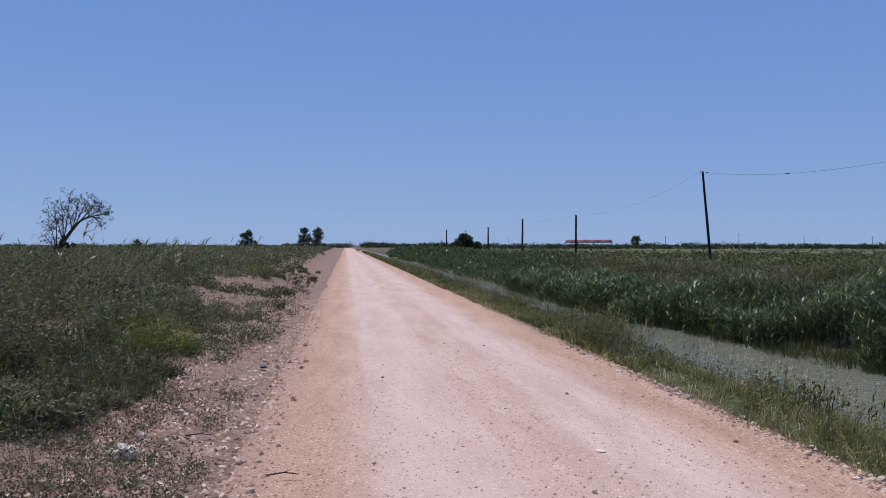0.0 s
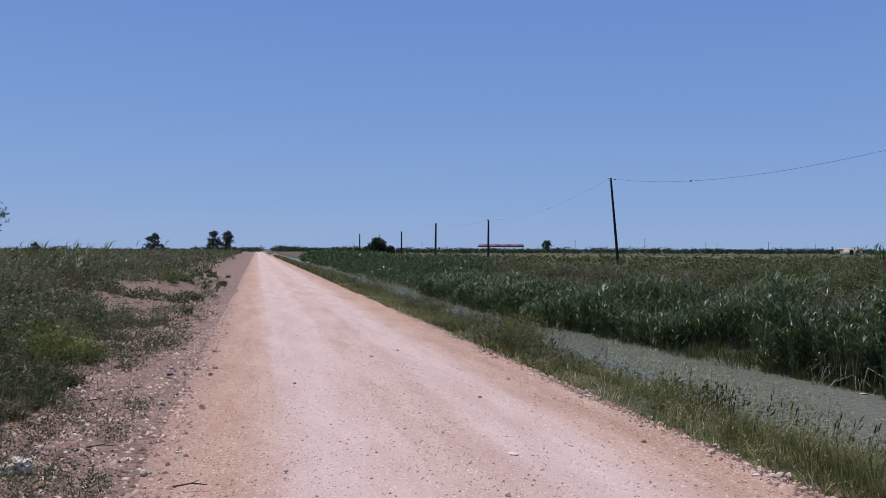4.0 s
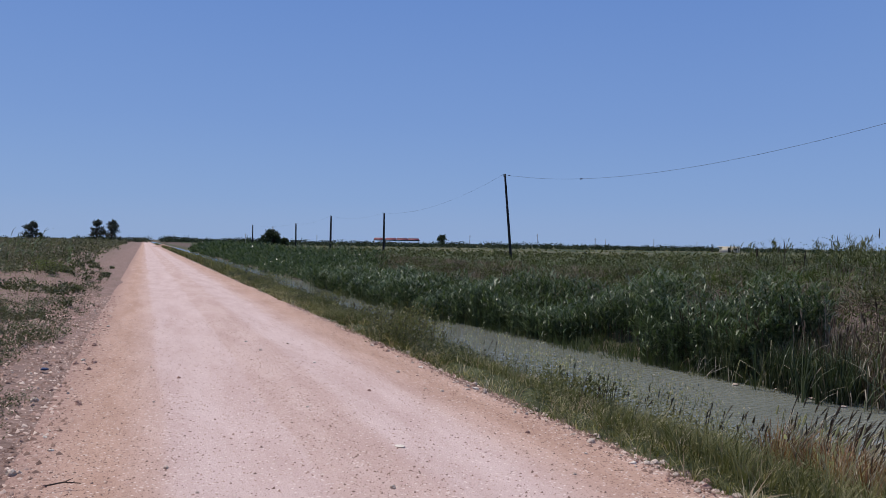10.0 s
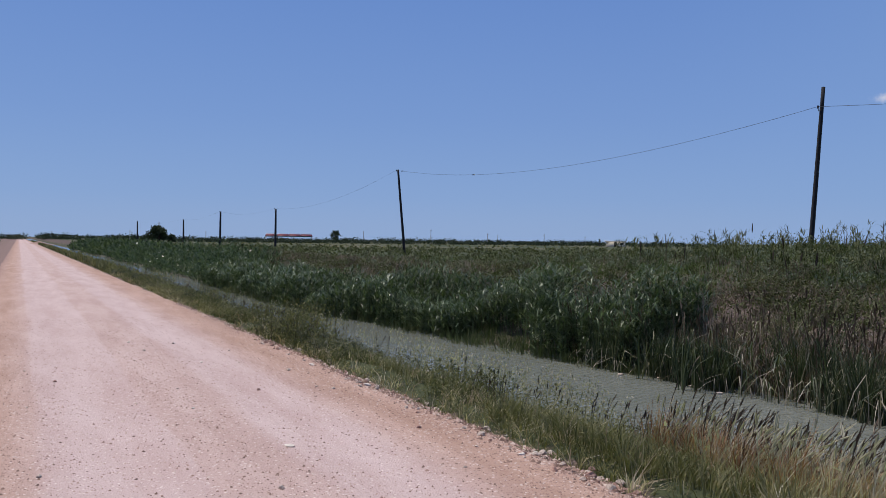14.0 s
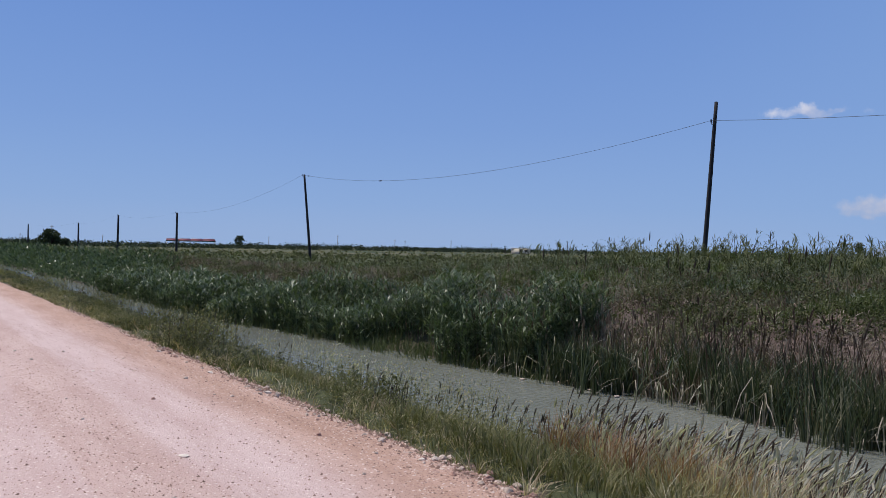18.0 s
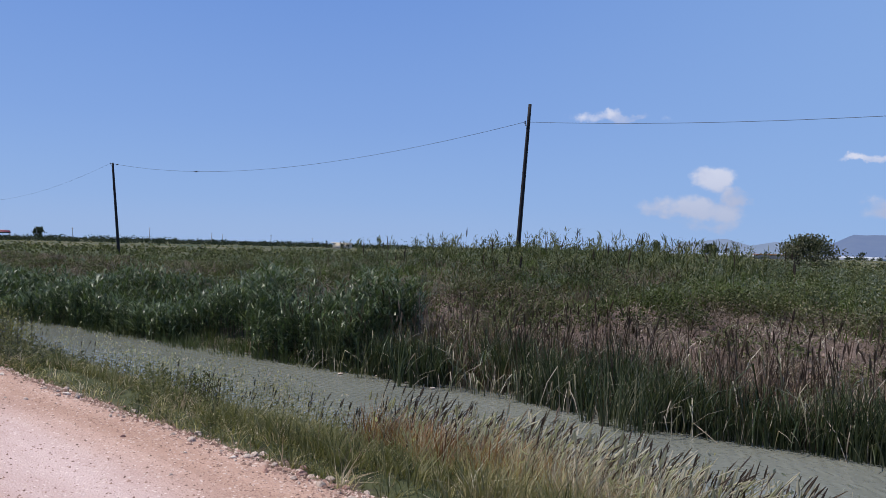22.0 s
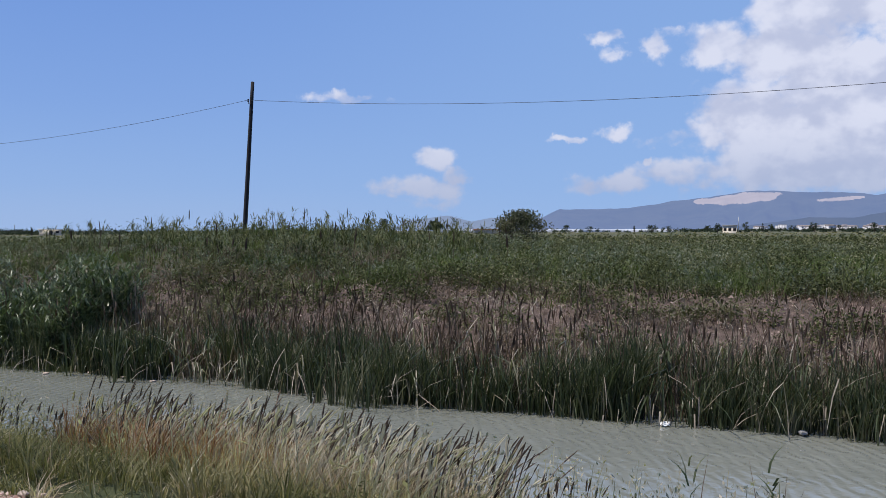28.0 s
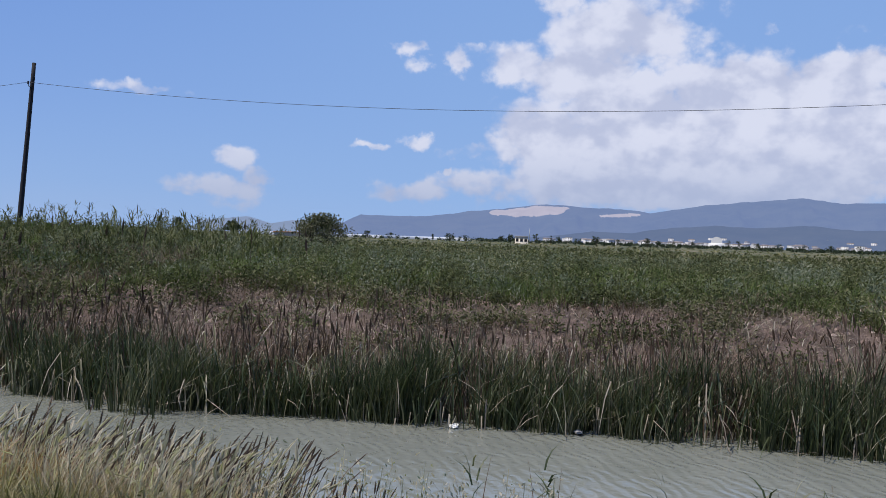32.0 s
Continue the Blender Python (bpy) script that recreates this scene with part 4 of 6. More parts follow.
hooks = [post(50.54, 9.62, 50.0, 0.51, 38.4, 0.088, 0.97), post(23.49, 4.75, 23.92, -0.18, 77, 0.108, 0.2), post(15.41, 2.0, 15.4, 0.1, 121, 0.14, 0.1),
         post(11.87, 1.76, 11.85, 0.1, 166, 0.18, 0.1), post(9.56, 1.2, 9.56, 0.1, 212, 0.18, 0.1), post(6.76, 1.04, 6.76, 0.1, 256, 0.18, 0.1)]
behind = utility_pole((29.5, -21.5, 0.3), (29.3, -21.5, 8.0))


def cable(a, b, sag, n=40, knobs=(), thick=0.0085):
    """A slack wire between two insulators."""
    a, b = np.array(a), np.array(b)
    s = np.linspace(0, 1, n + 1)[:, None]
    P = a + (b - a) * s
    P[:, 2] -= (4 * sag * s * (1 - s))[:, 0]
    mid = thing("overhead_wire", tuple(P[n // 2]), "dark slack overhead wire hung between two poles", "wire", "wires between the poles")
    part("strand", tube(P - P[n // 2], thick, 5), WIRE, mid, smooth=True)
    # small dark spindle-shaped knobs set on the wire
    for k in knobs:
        q = a + (b - a) * k
        q[2] -= 4 * sag * k * (1 - k)
        t = (b - a) / np.linalg.norm(b - a)
        part("wire_knob", tube([q - P[n // 2] - t * 0.22, q - P[n // 2] - t * 0.12, q - P[n // 2] + t * 0.12, q - P[n // 2] + t * 0.22], [0.015, 0.045, 0.045, 0.015], 8), GLASSINSUL, mid, "small dark knob on the wire")


cable(hooks[0], behind, 1.28)
cable(hooks[1], hooks[0], 1.36, knobs=(0.03, 0.33))
cable(hooks[2], hooks[1], 1.1, thick=0.006)
for i in (3, 4, 5):
    cable(hooks[i], hooks[i - 1], 0.7, 16, thick=0.005)
for hd, e, d in ((6.31, 0.5, 420), (8.05, 1.05, 300), (10.94, 0.48, 430), (21.18, 0.64, 430), (25.7, 0.78, 400), (29.52, 0.56, 400), (30.2, 0.5, 520), (33.3, 0.56, 400), (36.0, 0.4, 480),
                 (41.0, 0.4, 520), (1.8, 0.35, 500), (-9.3, 0.3, 520)):
    x, y = at(hd, d)
    top = on(hd, d, e)
    ob = thing("utility_pole", (x, y, -0.1), "thin grey pole far off above an orchard", "utility pole", "far poles over the orchards")
    part("pole", tube([(0, 0, 0), (0, 0, top[2] * 0.5), (0.03, 0, top[2])], [0.17, 0.15, 0.12], 6), CONCRETE, ob)
    part("crossarm", box(-0.5, 0.5, -0.06, 0.06, top[2] - 0.55, top[2] - 0.42), STEEL, ob)
x, y = at(81.87, 700)
mast = thing("lattice_mast", (x, y, 0), "slender grey lattice mast far off on the plain", "mast")
for sx in (-0.8, 0.8):
    part("leg", tube([(sx, 0, 0), (sx * 0.25, 0, 11.6)], 0.16, 5), STEEL, mast)
for i in range(6):
    z = i * 1.9
    w0, w1 = 0.8 - 0.05 * z, 0.8 - 0.05 * (z + 1.9)
    part("brace", tube([(-w0, 0, z), (w1, 0, z + 1.9)], 0.09, 4), STEEL, mast)


# ---------------------------------------------------------------- trees
def tree(name, where, height, width, label, leaf=TREELEAF, trunk=0.25, lean=(0, 0), stems=1, bare=0.3, leaves=1600, leaf_size=0.3, clumps=14, gap=0.55, crown_base=0.35, seed=1, group=""):
    """A tapered trunk with forked limbs, and a crown of many small leaves in uneven clumps."""
    r = np.random.default_rng(seed)
    ob = thing(name, where, label, "tree" if height > 2.6 else "bush", group)
    tips = []
    woods = []
    for s in range(stems):
        th = r.uniform(0, 6.28)
        out = width * (0.18 if stems > 1 else 0.05)
        end = np.array([lean[0] + out * math.cos(th), lean[1] + out * math.sin(th), height * r.uniform(0.6, 0.8)])
        t = np.linspace(0, 1, 7)[:, None]
        P = end * t + np.array([math.cos(th), math.sin(th), 0]) * width * 0.06 * np.sin(t * 3.1) * (1 if stems > 1 else 0.4)
        woods.append(tube(P, trunk / math.sqrt(stems) * np.linspace(1, 0.35, 7), 7))
        for j in range(clumps // stems):
            k = r.uniform(bare, 1.0)
            base = end * k + np.array([math.cos(th), math.sin(th), 0]) * width * 0.06 * math.sin(k * 3.1)
            a2, rr = r.uniform(0, 6.28), math.sqrt(r.random())
            zz = crown_base + (1 - crown_base) * r.beta(1.5, 1.2)
            shape = math.sin(np.pi * min(0.95, 0.18 + 0.75 * (zz - crown_base) / (1 - crown_base)))
            tip = np.array([lean[0] * zz + rr * shape * width * 0.44 * math.cos(a2), lean[1] * zz + rr * shape * width * 0.44 * math.sin(a2), zz * height * 0.95])
            mid = (base + tip) / 2 + r.normal(0, 0.04, 3) * height
            mid[2] -= 0.03 * height
            woods.append(tube([base, mid, tip], trunk * np.array([0.3, 0.18, 0.06]) / math.sqrt(stems), 5))
            tips.append((tip, width * r.uniform(0.12, 0.24)))
    part("trunk", join(woods), BARK, ob, smooth=True)
    C = []
    per = max(1, leaves // len(tips))
    for tip, size in tips:
        g = r.normal(0, 1, (per, 3))
        g /= np.linalg.norm(g, axis=1)[:, None]
        g *= size * r.random((per, 1)) ** gap * np.array([1, 1, 0.75])
        C.append(tip + g)
    C = np.concatenate(C)
    C[:, 2] = np.clip(C[:, 2], 0.05, height * 1.02)
    D = r.normal(0, 1, (len(C), 3)) + np.array([0, 0, 0.3])
    part("crown", leaf_cards(C, D, leaf_size * r.uniform(0.6, 1.4, len(C)), leaf_size * 0.55 * r.uniform(0.6, 1.4, len(C))), leaf, ob)
    return ob


def on_land(heading, distance, sink=0.1):
    x, y = at(heading, distance)
    return x, y, float(land(x, y)) - sink


def leaning_tree():
    """A sparse tree that leans and arches to one side: a forked trunk, long limbs, and leaves in loose tufts along the twigs."""
    r = np.random.default_rng(23)
    ob = thing("tree", on_land(-18.1, 95), "thin grey-green leaning tree with several stems and sparse leaves", "tree")
    side, deep = np.array([0.952, 0.307, 0.0]), np.array([-0.307, 0.952, 0.0])
    up = np.array([0, 0, 1.0])
    stem = np.array([side * a + deep * d + up * h for a, d, h in ((0, 0, 0), (0.25, 0, 0.6), (0.9, 0, 1.7), (1.7, 0.1, 2.9), (2.5, 0.15, 3.9), (3.6, 0.3, 4.4), (4.7, 0.3, 4.1))])
    woods = [tube(stem, [0.34, 0.27, 0.2, 0.16, 0.11, 0.07, 0.02], 8)]
    tips = []
    # where each limb leaves the stem, and where it ends: sideways, depth, height
    for k0, a, d, h in ((1, -0.5, 0.3, 3.9), (1, 0.1, -0.4, 5.6), (2, 0.6, 0.6, 6.5), (2, 1.5, -0.6, 6.6), (3, 2.4, 0.7, 6.2), (3, 3.3, -0.7, 6.4), (4, 4.1, 0.4, 5.9), (4, 4.7, -0.5, 5.2), (5, 5.3, 0.5, 4.6), (5, 4.5, -0.2, 3.4), (1, -0.9, -0.2, 2.4),
                      (2, -0.1, 0.8, 4.6), (3, 1.2, 0.9, 5.3)):
        fork, end = stem[k0], side * a + deep * d + up * h
        bow = (fork + end) / 2 + up * 0.2 + side * 0.25
        t = np.linspace(0, 1, 7)[:, None]
        P = fork * (1 - t) ** 2 + 2 * bow * t * (1 - t) + end * t ** 2
        woods.append(tube(P, np.linspace(0.075, 0.015, 7), 6))
        for _ in range(9):
            k = r.uniform(0.35, 1.0)
            base = fork * (1 - k) ** 2 + 2 * bow * k * (1 - k) + end * k ** 2
            tip = base + r.normal(0, 0.42, 3) + up * 0.2
            woods.append(tube([base, (base + tip) / 2 + up * 0.05, tip], [0.03, 0.022, 0.012], 4))
            tips.append(tip)
    part("trunk", join(woods), BARK, ob, smooth=True)
    tips = np.array(tips)
    C = np.repeat(tips, 12, 0) + r.normal(0, 0.22, (len(tips) * 12, 3))
    part("crown", leaf_cards(C, r.normal(0, 1, C.shape), 0.24 * r.uniform(0.6, 1.4, len(C)), 0.11 * r.uniform(0.6, 1.4, len(C))), GREYLEAF, ob)


leaning_tree()
tree("bush", on_land(-17.5, 94), 1.9, 2.2, "dark bush at the foot of a leaning tree", leaf_size=0.26, leaves=500, clumps=10, crown_base=0.1, seed=24)
# grey leaves put the haze of distance into these crowns' colour
tree("tree", on_land(-6.46, 330), 7.4, 5.4, "dark rounded tree standing alone on the plain", GREYLEAF, leaf_size=0.6, leaves=1500, clumps=34, crown_base=0.1, seed=4)
tree("bush", on_land(-5.95, 320), 3.2, 2.6, "small dark bush beside a lone tree", leaf_size=0.35, leaves=500, clumps=10, crown_base=0.1, seed=5)
tree("tree", on_land(-2.73, 330), 7.7, 6.0, "tall tree with a dark crown in uneven tiers", GREYLEAF, leaf_size=0.6, leaves=1300, clumps=30, crown_base=0.16, seed=6, trunk=0.35, group="pair of trees by the road")
tree("tree", on_land(-1.86, 330), 8.2, 6.2, "tall tree with a broken dark crown", GREYLEAF, leaf_size=0.6, leaves=1300, clumps=30, crown_base=0.2, seed=7, trunk=0.35, group="pair of trees by the road")
tree("bush", on_land(-1.42, 325), 2.6, 2.4, "small dark bush under two tall trees", leaf_size=0.35, leaves=500, clumps=9, crown_base=0.1, seed=8)
tree("bush", on_land(-13.3, 200), 2.7, 2.6, "small rounded dark bush on the plain", leaf_size=0.3, leaves=700, clumps=12, crown_base=0.1, seed=9)
tree("tree", on_land(7.98, 255), 4.7, 6.0, "broad dark tree with a spiky crown", leaf_size=0.55, leaves=3000, clumps=34, crown_base=0.12, seed=10)
tree("bush", on_land(8.75, 260), 2.9, 3.2, "low dark bush beside a broad tree", leaf_size=0.4, leaves=800, clumps=12, crown_base=0.1, seed=11)
tree("bush", on_land(7.3, 262), 2.3, 3.0, "low dark bush beside a broad tree", leaf_size=0.4, leaves=700, clumps=10, crown_base=0.1, seed=12)
tree("tree", on_land(19.3, 335), 5.2, 4.6, "rounded tree with a visible trunk above an orchard", leaf_size=0.4, leaves=1900, clumps=20, crown_base=0.35, seed=13)
tree("tree", on_land(36.94, 300), 2.7, 0.9, "slim dark cypress beside a white shed", leaf_size=0.22, leaves=600, clumps=14, crown_base=0.05, seed=14)
tree("tree", on_land(58.8, 150), 3.5, 2.6, "dark pointed tree behind the embankment", leaf_size=0.24, leaves=1300, clumps=18, crown_base=0.1, seed=15)
tree("tree", on_land(62.2, 400), 5.9, 8.0, "broad rounded dark tree on the plain", leaf_size=0.5, leaves=3200, clumps=34, crown_base=0.2, seed=16, trunk=0.4)
shrub = tree("bush", on_land(68.05, 58), 2.7, 4.0, "large leafy green shrub with ragged upright shoots", WEED, 0.12, (0, 0), 9, 0.15, 5600, 0.17, 63, 0.7, 0.1, 19)
P = rng.normal(0, 1, (34, 3)) * np.array([0.95, 0.95, 0.3]) + np.array([0, 0, 1.7])
tagged(part("shoots", tufts(P, 3, rng.uniform(0.45, 0.9, 34), 0.06, 0.8, base=0.05, segs=3), WEED, shrub, "long ragged green shoots"), "", "", "", "stuff")
for i, (hd, d, h, w, kind) in enumerate(((71.0, 500, 4.4, 4.6, "t"), (72.5, 560, 3.6, 6.0, "t"), (75.4, 470, 4.0, 1.5, "c"), (76.5, 380, 3.2, 7.0, "t"), (77.5, 520, 3.4, 7, "t"), (80.0, 600, 4.4, 6, "t"),
                                        (80.6, 420, 4.2, 4.5, "t"), (82.3, 520, 6.2, 5.4, "t"), (83.3, 560, 5.6, 1.8, "c"), (83.8, 600, 5, 4, "t"), (86.3, 430, 5.0, 5.6, "t"), (87.7, 700, 4.6, 5, "t"),
                                        (89.6, 460, 4.8, 5.0, "t"), (91.2, 800, 6, 8, "t"), (92.4, 900, 7, 8, "t"), (95.2, 820, 7.5, 9, "t"), (96.3, 600, 5, 6, "t"), (97.6, 900, 7, 9, "t"), (99.0, 700, 5.5, 7, "t"),
                                        (100.6, 640, 5, 6, "t"), (102.2, 800, 6, 8, "t"), (104, 700, 6, 7, "t"), (94.6, 950, 9, 8, "t"), (90.3, 640, 4.2, 6, "t"), (85.1, 760, 5, 9, "t"))):
    c = kind == "c"
    tree("tree", on_land(hd, d), h, w, "slim dark cypress on the plain" if c else "small rounded dark tree far off on the plain", TREELEAF, 0.2, leaves=420, leaf_size=0.5 if not c else 0.35,
         clumps=14, crown_base=0.05 if c else 0.2, seed=40 + i, group="trees dotted over the plain")


def hedge(h0, h1, d0, d1, n, tall, seed, k=26):
    """A band of low dark orchard trees, seen from far off."""
    r = np.random.default_rng(seed)
    hd, d = r.uniform(h0, h1, n), r.uniform(d0, d1, n)
    P = np.stack([d * np.sin(np.radians(hd)), d * np.cos(np.radians(hd)), 0 * d + 0.2], 1)
    H = tall * r.uniform(0.55, 1.15, n) * (1 + 0.25 * value_noise(hd, 0 * hd, 0.8, seed))
    m = n * k
    who = np.repeat(np.arange(n), k)
    g = r.normal(0, 1, (m, 3))
    g /= np.linalg.norm(g, axis=1)[:, None]
    g *= r.random((m, 1)) ** 0.45
    C = P[who] + g * np.stack([H[who] * 0.8, H[who] * 0.8, H[who] * 0.5], 1) + np.stack([0 * H[who], 0 * H[who], H[who] * 0.5], 1)
    s = 0.0017 * d[who] * r.uniform(0.6, 1.4, m)
    return leaf_cards(C, r.normal(0, 1, (m, 3)), s, s * 0.6)


stuff("orchard_trees", [hedge(9, 27, 290, 330, 330, 2.1, 1), hedge(27, 58, 300, 360, 560, 2.05, 2), hedge(9, 40, 420, 520, 300, 2.3, 3)], HEDGE, "dark green band of low orchard trees across the plain", "orchard")
stuff("hedgerow", [hedge(-30, -4, 380, 440, 420, 2.0, 4), hedge(-4, 0.3, 420, 520, 120, 2.6, 5), hedge(1.0, 9, 430, 560, 320, 2.9, 6)], HEDGE, "dark hedgerow along the edge of the fields", "hedge")
stuff("field_trees", [hedge(62, 108, 420, 640, 420, 1.6, 7, 24), hedge(78, 110, 800, 1300, 420, 3.0, 8, 24)], HEDGE, "scattered low trees and hedges over the far plain", "trees")


# ---------------------------------------------------------------- scatter
def spread_over(n, x0, x1, y0, y1, fall=1.4, keep=None):
    """n places in a strip of the plan, the closer to the start of the walk the denser."""
    out = np.zeros((0, 2))
    while len(out) < n:
        m = n * 3
        x, y = rng.uniform(x0, x1, m), y0 + (y1 - y0) * rng.random(m) ** fall
        ok = np.ones(m, dtype=bool) if keep is None else keep(x, y)
        out = np.concatenate([out, np.stack([x[ok], y[ok]], 1)])
    return out[:n]


def fan(n, h0, h1, d0, d1, keep, fall=1.0):
    """n places between two headings and two distances."""
    out = np.zeros((0, 2))
    for _ in range(40):
        m = n * 2
        hd, d = np.radians(rng.uniform(h0, h1, m)), d0 * (d1 / d0) ** (rng.random(m) ** fall)
        x, y = d * np.sin(hd), d * np.cos(hd)
        ok = keep(x, y)
        out = np.concatenate([out, np.stack([x[ok], y[ok]], 1)])
        if len(out) >= n:
            break
    return out[:n]


def ground_points(Q, sink=0.02):
    return np.concatenate([Q, (land(Q[:, 0], Q[:, 1]) - sink)[:, None]], 1)


# rough field beside the road
def weedy(x, y):
    edge = -2.15 + np.interp(y, [8, 14, 40], [0.0, 0.45, 0.75]) + 0.45 * value_noise(0 * x, y, 2.2, 9) + 0.25 * value_noise(x, y, 0.8, 10)
    bare = value_noise(x, y, 2.6, 11) + 0.5 * value_noise(x, y, 0.9, 12)
    open_soil = ((x > -2.9) & (y < 6.7)) | ((x + 1.9) ** 2 + ((y - 5.6) * 0.6) ** 2 < 0.5) | ((x + 3.6) ** 2 + ((y - 15) * 0.5) ** 2 < 0.7) | ((x + 4.4) ** 2 + ((y - 30) * 0.5) ** 2 < 3.0) | ((x + 2.2) ** 2 + ((y - 13.2) * 0.8) ** 2 < 0.35) | ((x + 2.6) ** 2 + ((y - 21) * 0.5) ** 2 < 0.8)
    return ~open_soil & (x < edge) & (bare > -0.3 - 0.22 * np.clip(-x - 4, -2, 3)) & (x > -400)


def size_far(Q, near, gain):
    return near * (1 + gain * np.clip(np.hypot(Q[:, 0], Q[:, 1]) - 8, 0, 400))


def slope_in(Q):
    return np.clip((-Q[:, 0] - 1.55) / 3.2, 0.2, 1.12)


def clumped(Q, wide, seed, low=0.3, high=1.25):
    """Growth in clumps: low between them, tall in their middles."""
    v = value_noise(Q[:, 0], Q[:, 1], wide, seed) + 0.45 * value_noise(Q[:, 0], Q[:, 1], wide * 0.4, seed + 1)
    return np.interp(v, [-0.7, 0.0, 0.8], [low, 0.75, high])


Q = fan(1050, -34, 2, 3.5, 15, weedy)
H = np.clip(rng.normal(0.74, 0.12, len(Q)) * slope_in(Q) * clumped(Q, 1.3, 70), 0.08, 1.15)
stuff("weeds", weed_plants(ground_points(Q), H, 0.5, 70, 0.05, 0.024, 0.009), WEED, "dense dark green bushy weeds on a rough field", "weeds")
Q = fan(480, -34, 2, 3.5, 40, lambda x, y: weedy(x, y) & (value_noise(x, y, 1.6, 80) > -0.1))
H = np.clip(rng.normal(0.66, 0.16, len(Q)) * slope_in(Q) * clumped(Q, 1.7, 72), 0.08, 1.1)
stuff("withered_weeds", weed_plants(ground_points(Q), H, 0.4, 46, size_far(Q, 0.044, 0.02), size_far(Q, 0.017, 0.02), 0.009), BROWNWEED, "withered grey-brown weeds between green ones", "weeds")
Q = fan(220, -34, 1, 3.6, 45, lambda x, y: weedy(x, y) & (value_noise(x, y, 1.6, 81) > 0.15))
H = np.clip(rng.normal(0.85, 0.15, len(Q)) * slope_in(Q), 0.1, 1.15)
stuff("dead_stems", tufts(ground_points(Q), 12, H, size_far(Q, 0.008, 0.04), 0.5, base=0.14), BROWNWEED, "bundles of thin dead brown stems among weeds", "weeds")
Q = fan(520, -34, 2, 3.5, 40, lambda x, y: weedy(x, y) & (value_noise(x, y, 1.4, 82) > 0.05))
H = np.clip(rng.normal(0.68, 0.18, len(Q)) * slope_in(Q) * clumped(Q, 1.5, 74), 0.1, 1.2)
stuff("pale_weeds", weed_plants(ground_points(Q), H, 0.33, 44, size_far(Q, 0.05, 0.02), size_far(Q, 0.021, 0.02), 0.009), WEED_PALE, "pale grey-green weeds among darker ones", "weeds")
Q = fan(2600, -34, 1, 13, 60, weedy)
H = np.clip(rng.normal(0.78, 0.18, len(Q)) * np.clip((-Q[:, 0] - 1.6) / 3.6, 0.2, 1.1) * clumped(Q, 2.2, 76, 0.3), 0.08, 1.2)
L = size_far(Q, 0.066, 0.026)
stuff("field_weeds", weed_plants(ground_points(Q), H, 0.5, 34, L, L * 0.5), WEED, "dark green weeds over the rough field", "weeds")
Q = fan(2600, -34, 0.5, 55, 330, lambda x, y: x < -2.4 - 0.01 * y)
H = rng.normal(0.75, 0.2, len(Q)).clip(0.2, 1.4)
L = 0.003 * np.hypot(Q[:, 0], Q[:, 1])
stuff("far_field_weeds", weed_plants(ground_points(Q), H, 1.1, 14, L, L * 0.55, 0.05), WEED, "dark weeds towards the end of the field", "weeds")
# sparse low sprigs on the bare soil at the road's edge
Q = fan(560, -34, 0, 4, 40, lambda x, y: (x < -1.0 + 0.3 * value_noise(x, y, 1.3, 13)) & (x > -2.6) & (value_noise(x, y, 1.1, 14) > -0.1))
H = rng.uniform(0.05, 0.22, len(Q))
stuff("sprigs", weed_plants(ground_points(Q), H, 0.8, 30, 0.026, 0.012, 0.004), WEED, "small sparse sprigs on bare soil", "weeds")
Q = fan(420, -34, 0, 4, 34, lambda x, y: (x < -1.25 + 0.3 * value_noise(x, y, 1.3, 43)) & (x > -3.2) & (value_noise(x, y, 0.9, 44) > 0.0))
stuff("withered_sprigs", weed_plants(ground_points(Q), rng.uniform(0.05, 0.2, len(Q)), 0.9, 30, 0.03, 0.012, 0.005), BROWNWEED, "low withered brown sprigs on bare soil", "weeds")
Q = fan(700, -34, 0, 9, 48, lambda x, y: (x < -1.3 - 0.35 * value_noise(0 * x, y, 1.6, 91)) & (x > -4.6) & (value_noise(x, y, 1.0, 92) > -0.15))
L = size_far(Q, 0.036, 0.03)
stuff("low_weeds", weed_plants(ground_points(Q), rng.uniform(0.08, 0.32, len(Q)), 0.75, 30, L, L * 0.48, 0.006), WEED, "low spreading green weeds along the road's shoulder", "weeds")
# yellow-green clumps
for i, (hx, hy, hh) in enumerate(((-2.75, 12.2, 0.5), (-2.3, 11.6, 0.38), (-3.0, 33.5, 0.6), (-3.3, 10.0, 0.5))):
    m = 12
    P = np.stack([hx + rng.normal(0, 0.32, m), hy + rng.normal(0, 0.35, m)], 1)
    ob = thing("shrub", (hx, hy, float(land(hx, hy))), "yellow-green rounded shrub among darker weeds", "shrub", "yellow-green shrubs")
    G = ground_points(P) - np.array([hx, hy, float(land(hx, hy))])
    part("foliage", weed_plants(G, hh * rng.uniform(0.6, 1.1, m), 0.6, 90, 0.04, 0.018), FENNEL if i != 3 else WEED, ob)
# dry and green grass among the weeds
Q = fan(9000, -34, 1, 3.8, 45, lambda x, y: (x < -1.5) & (value_noise(x, y, 1.7, 15) > -0.2))
Q = Q[(Q[:, 0] < -2.0 - 1.2 * (Q[:, 1] < 7.5)) & (rng.random(len(Q)) < 0.6)]
stuff("field_grass", blades(ground_points(Q), rng.uniform(0.1, 0.5, len(Q)), size_far(Q, 0.006, 0.05), rng.uniform(0.1, 0.8, len(Q))), GRASS, "thin grass growing among weeds", "grass")


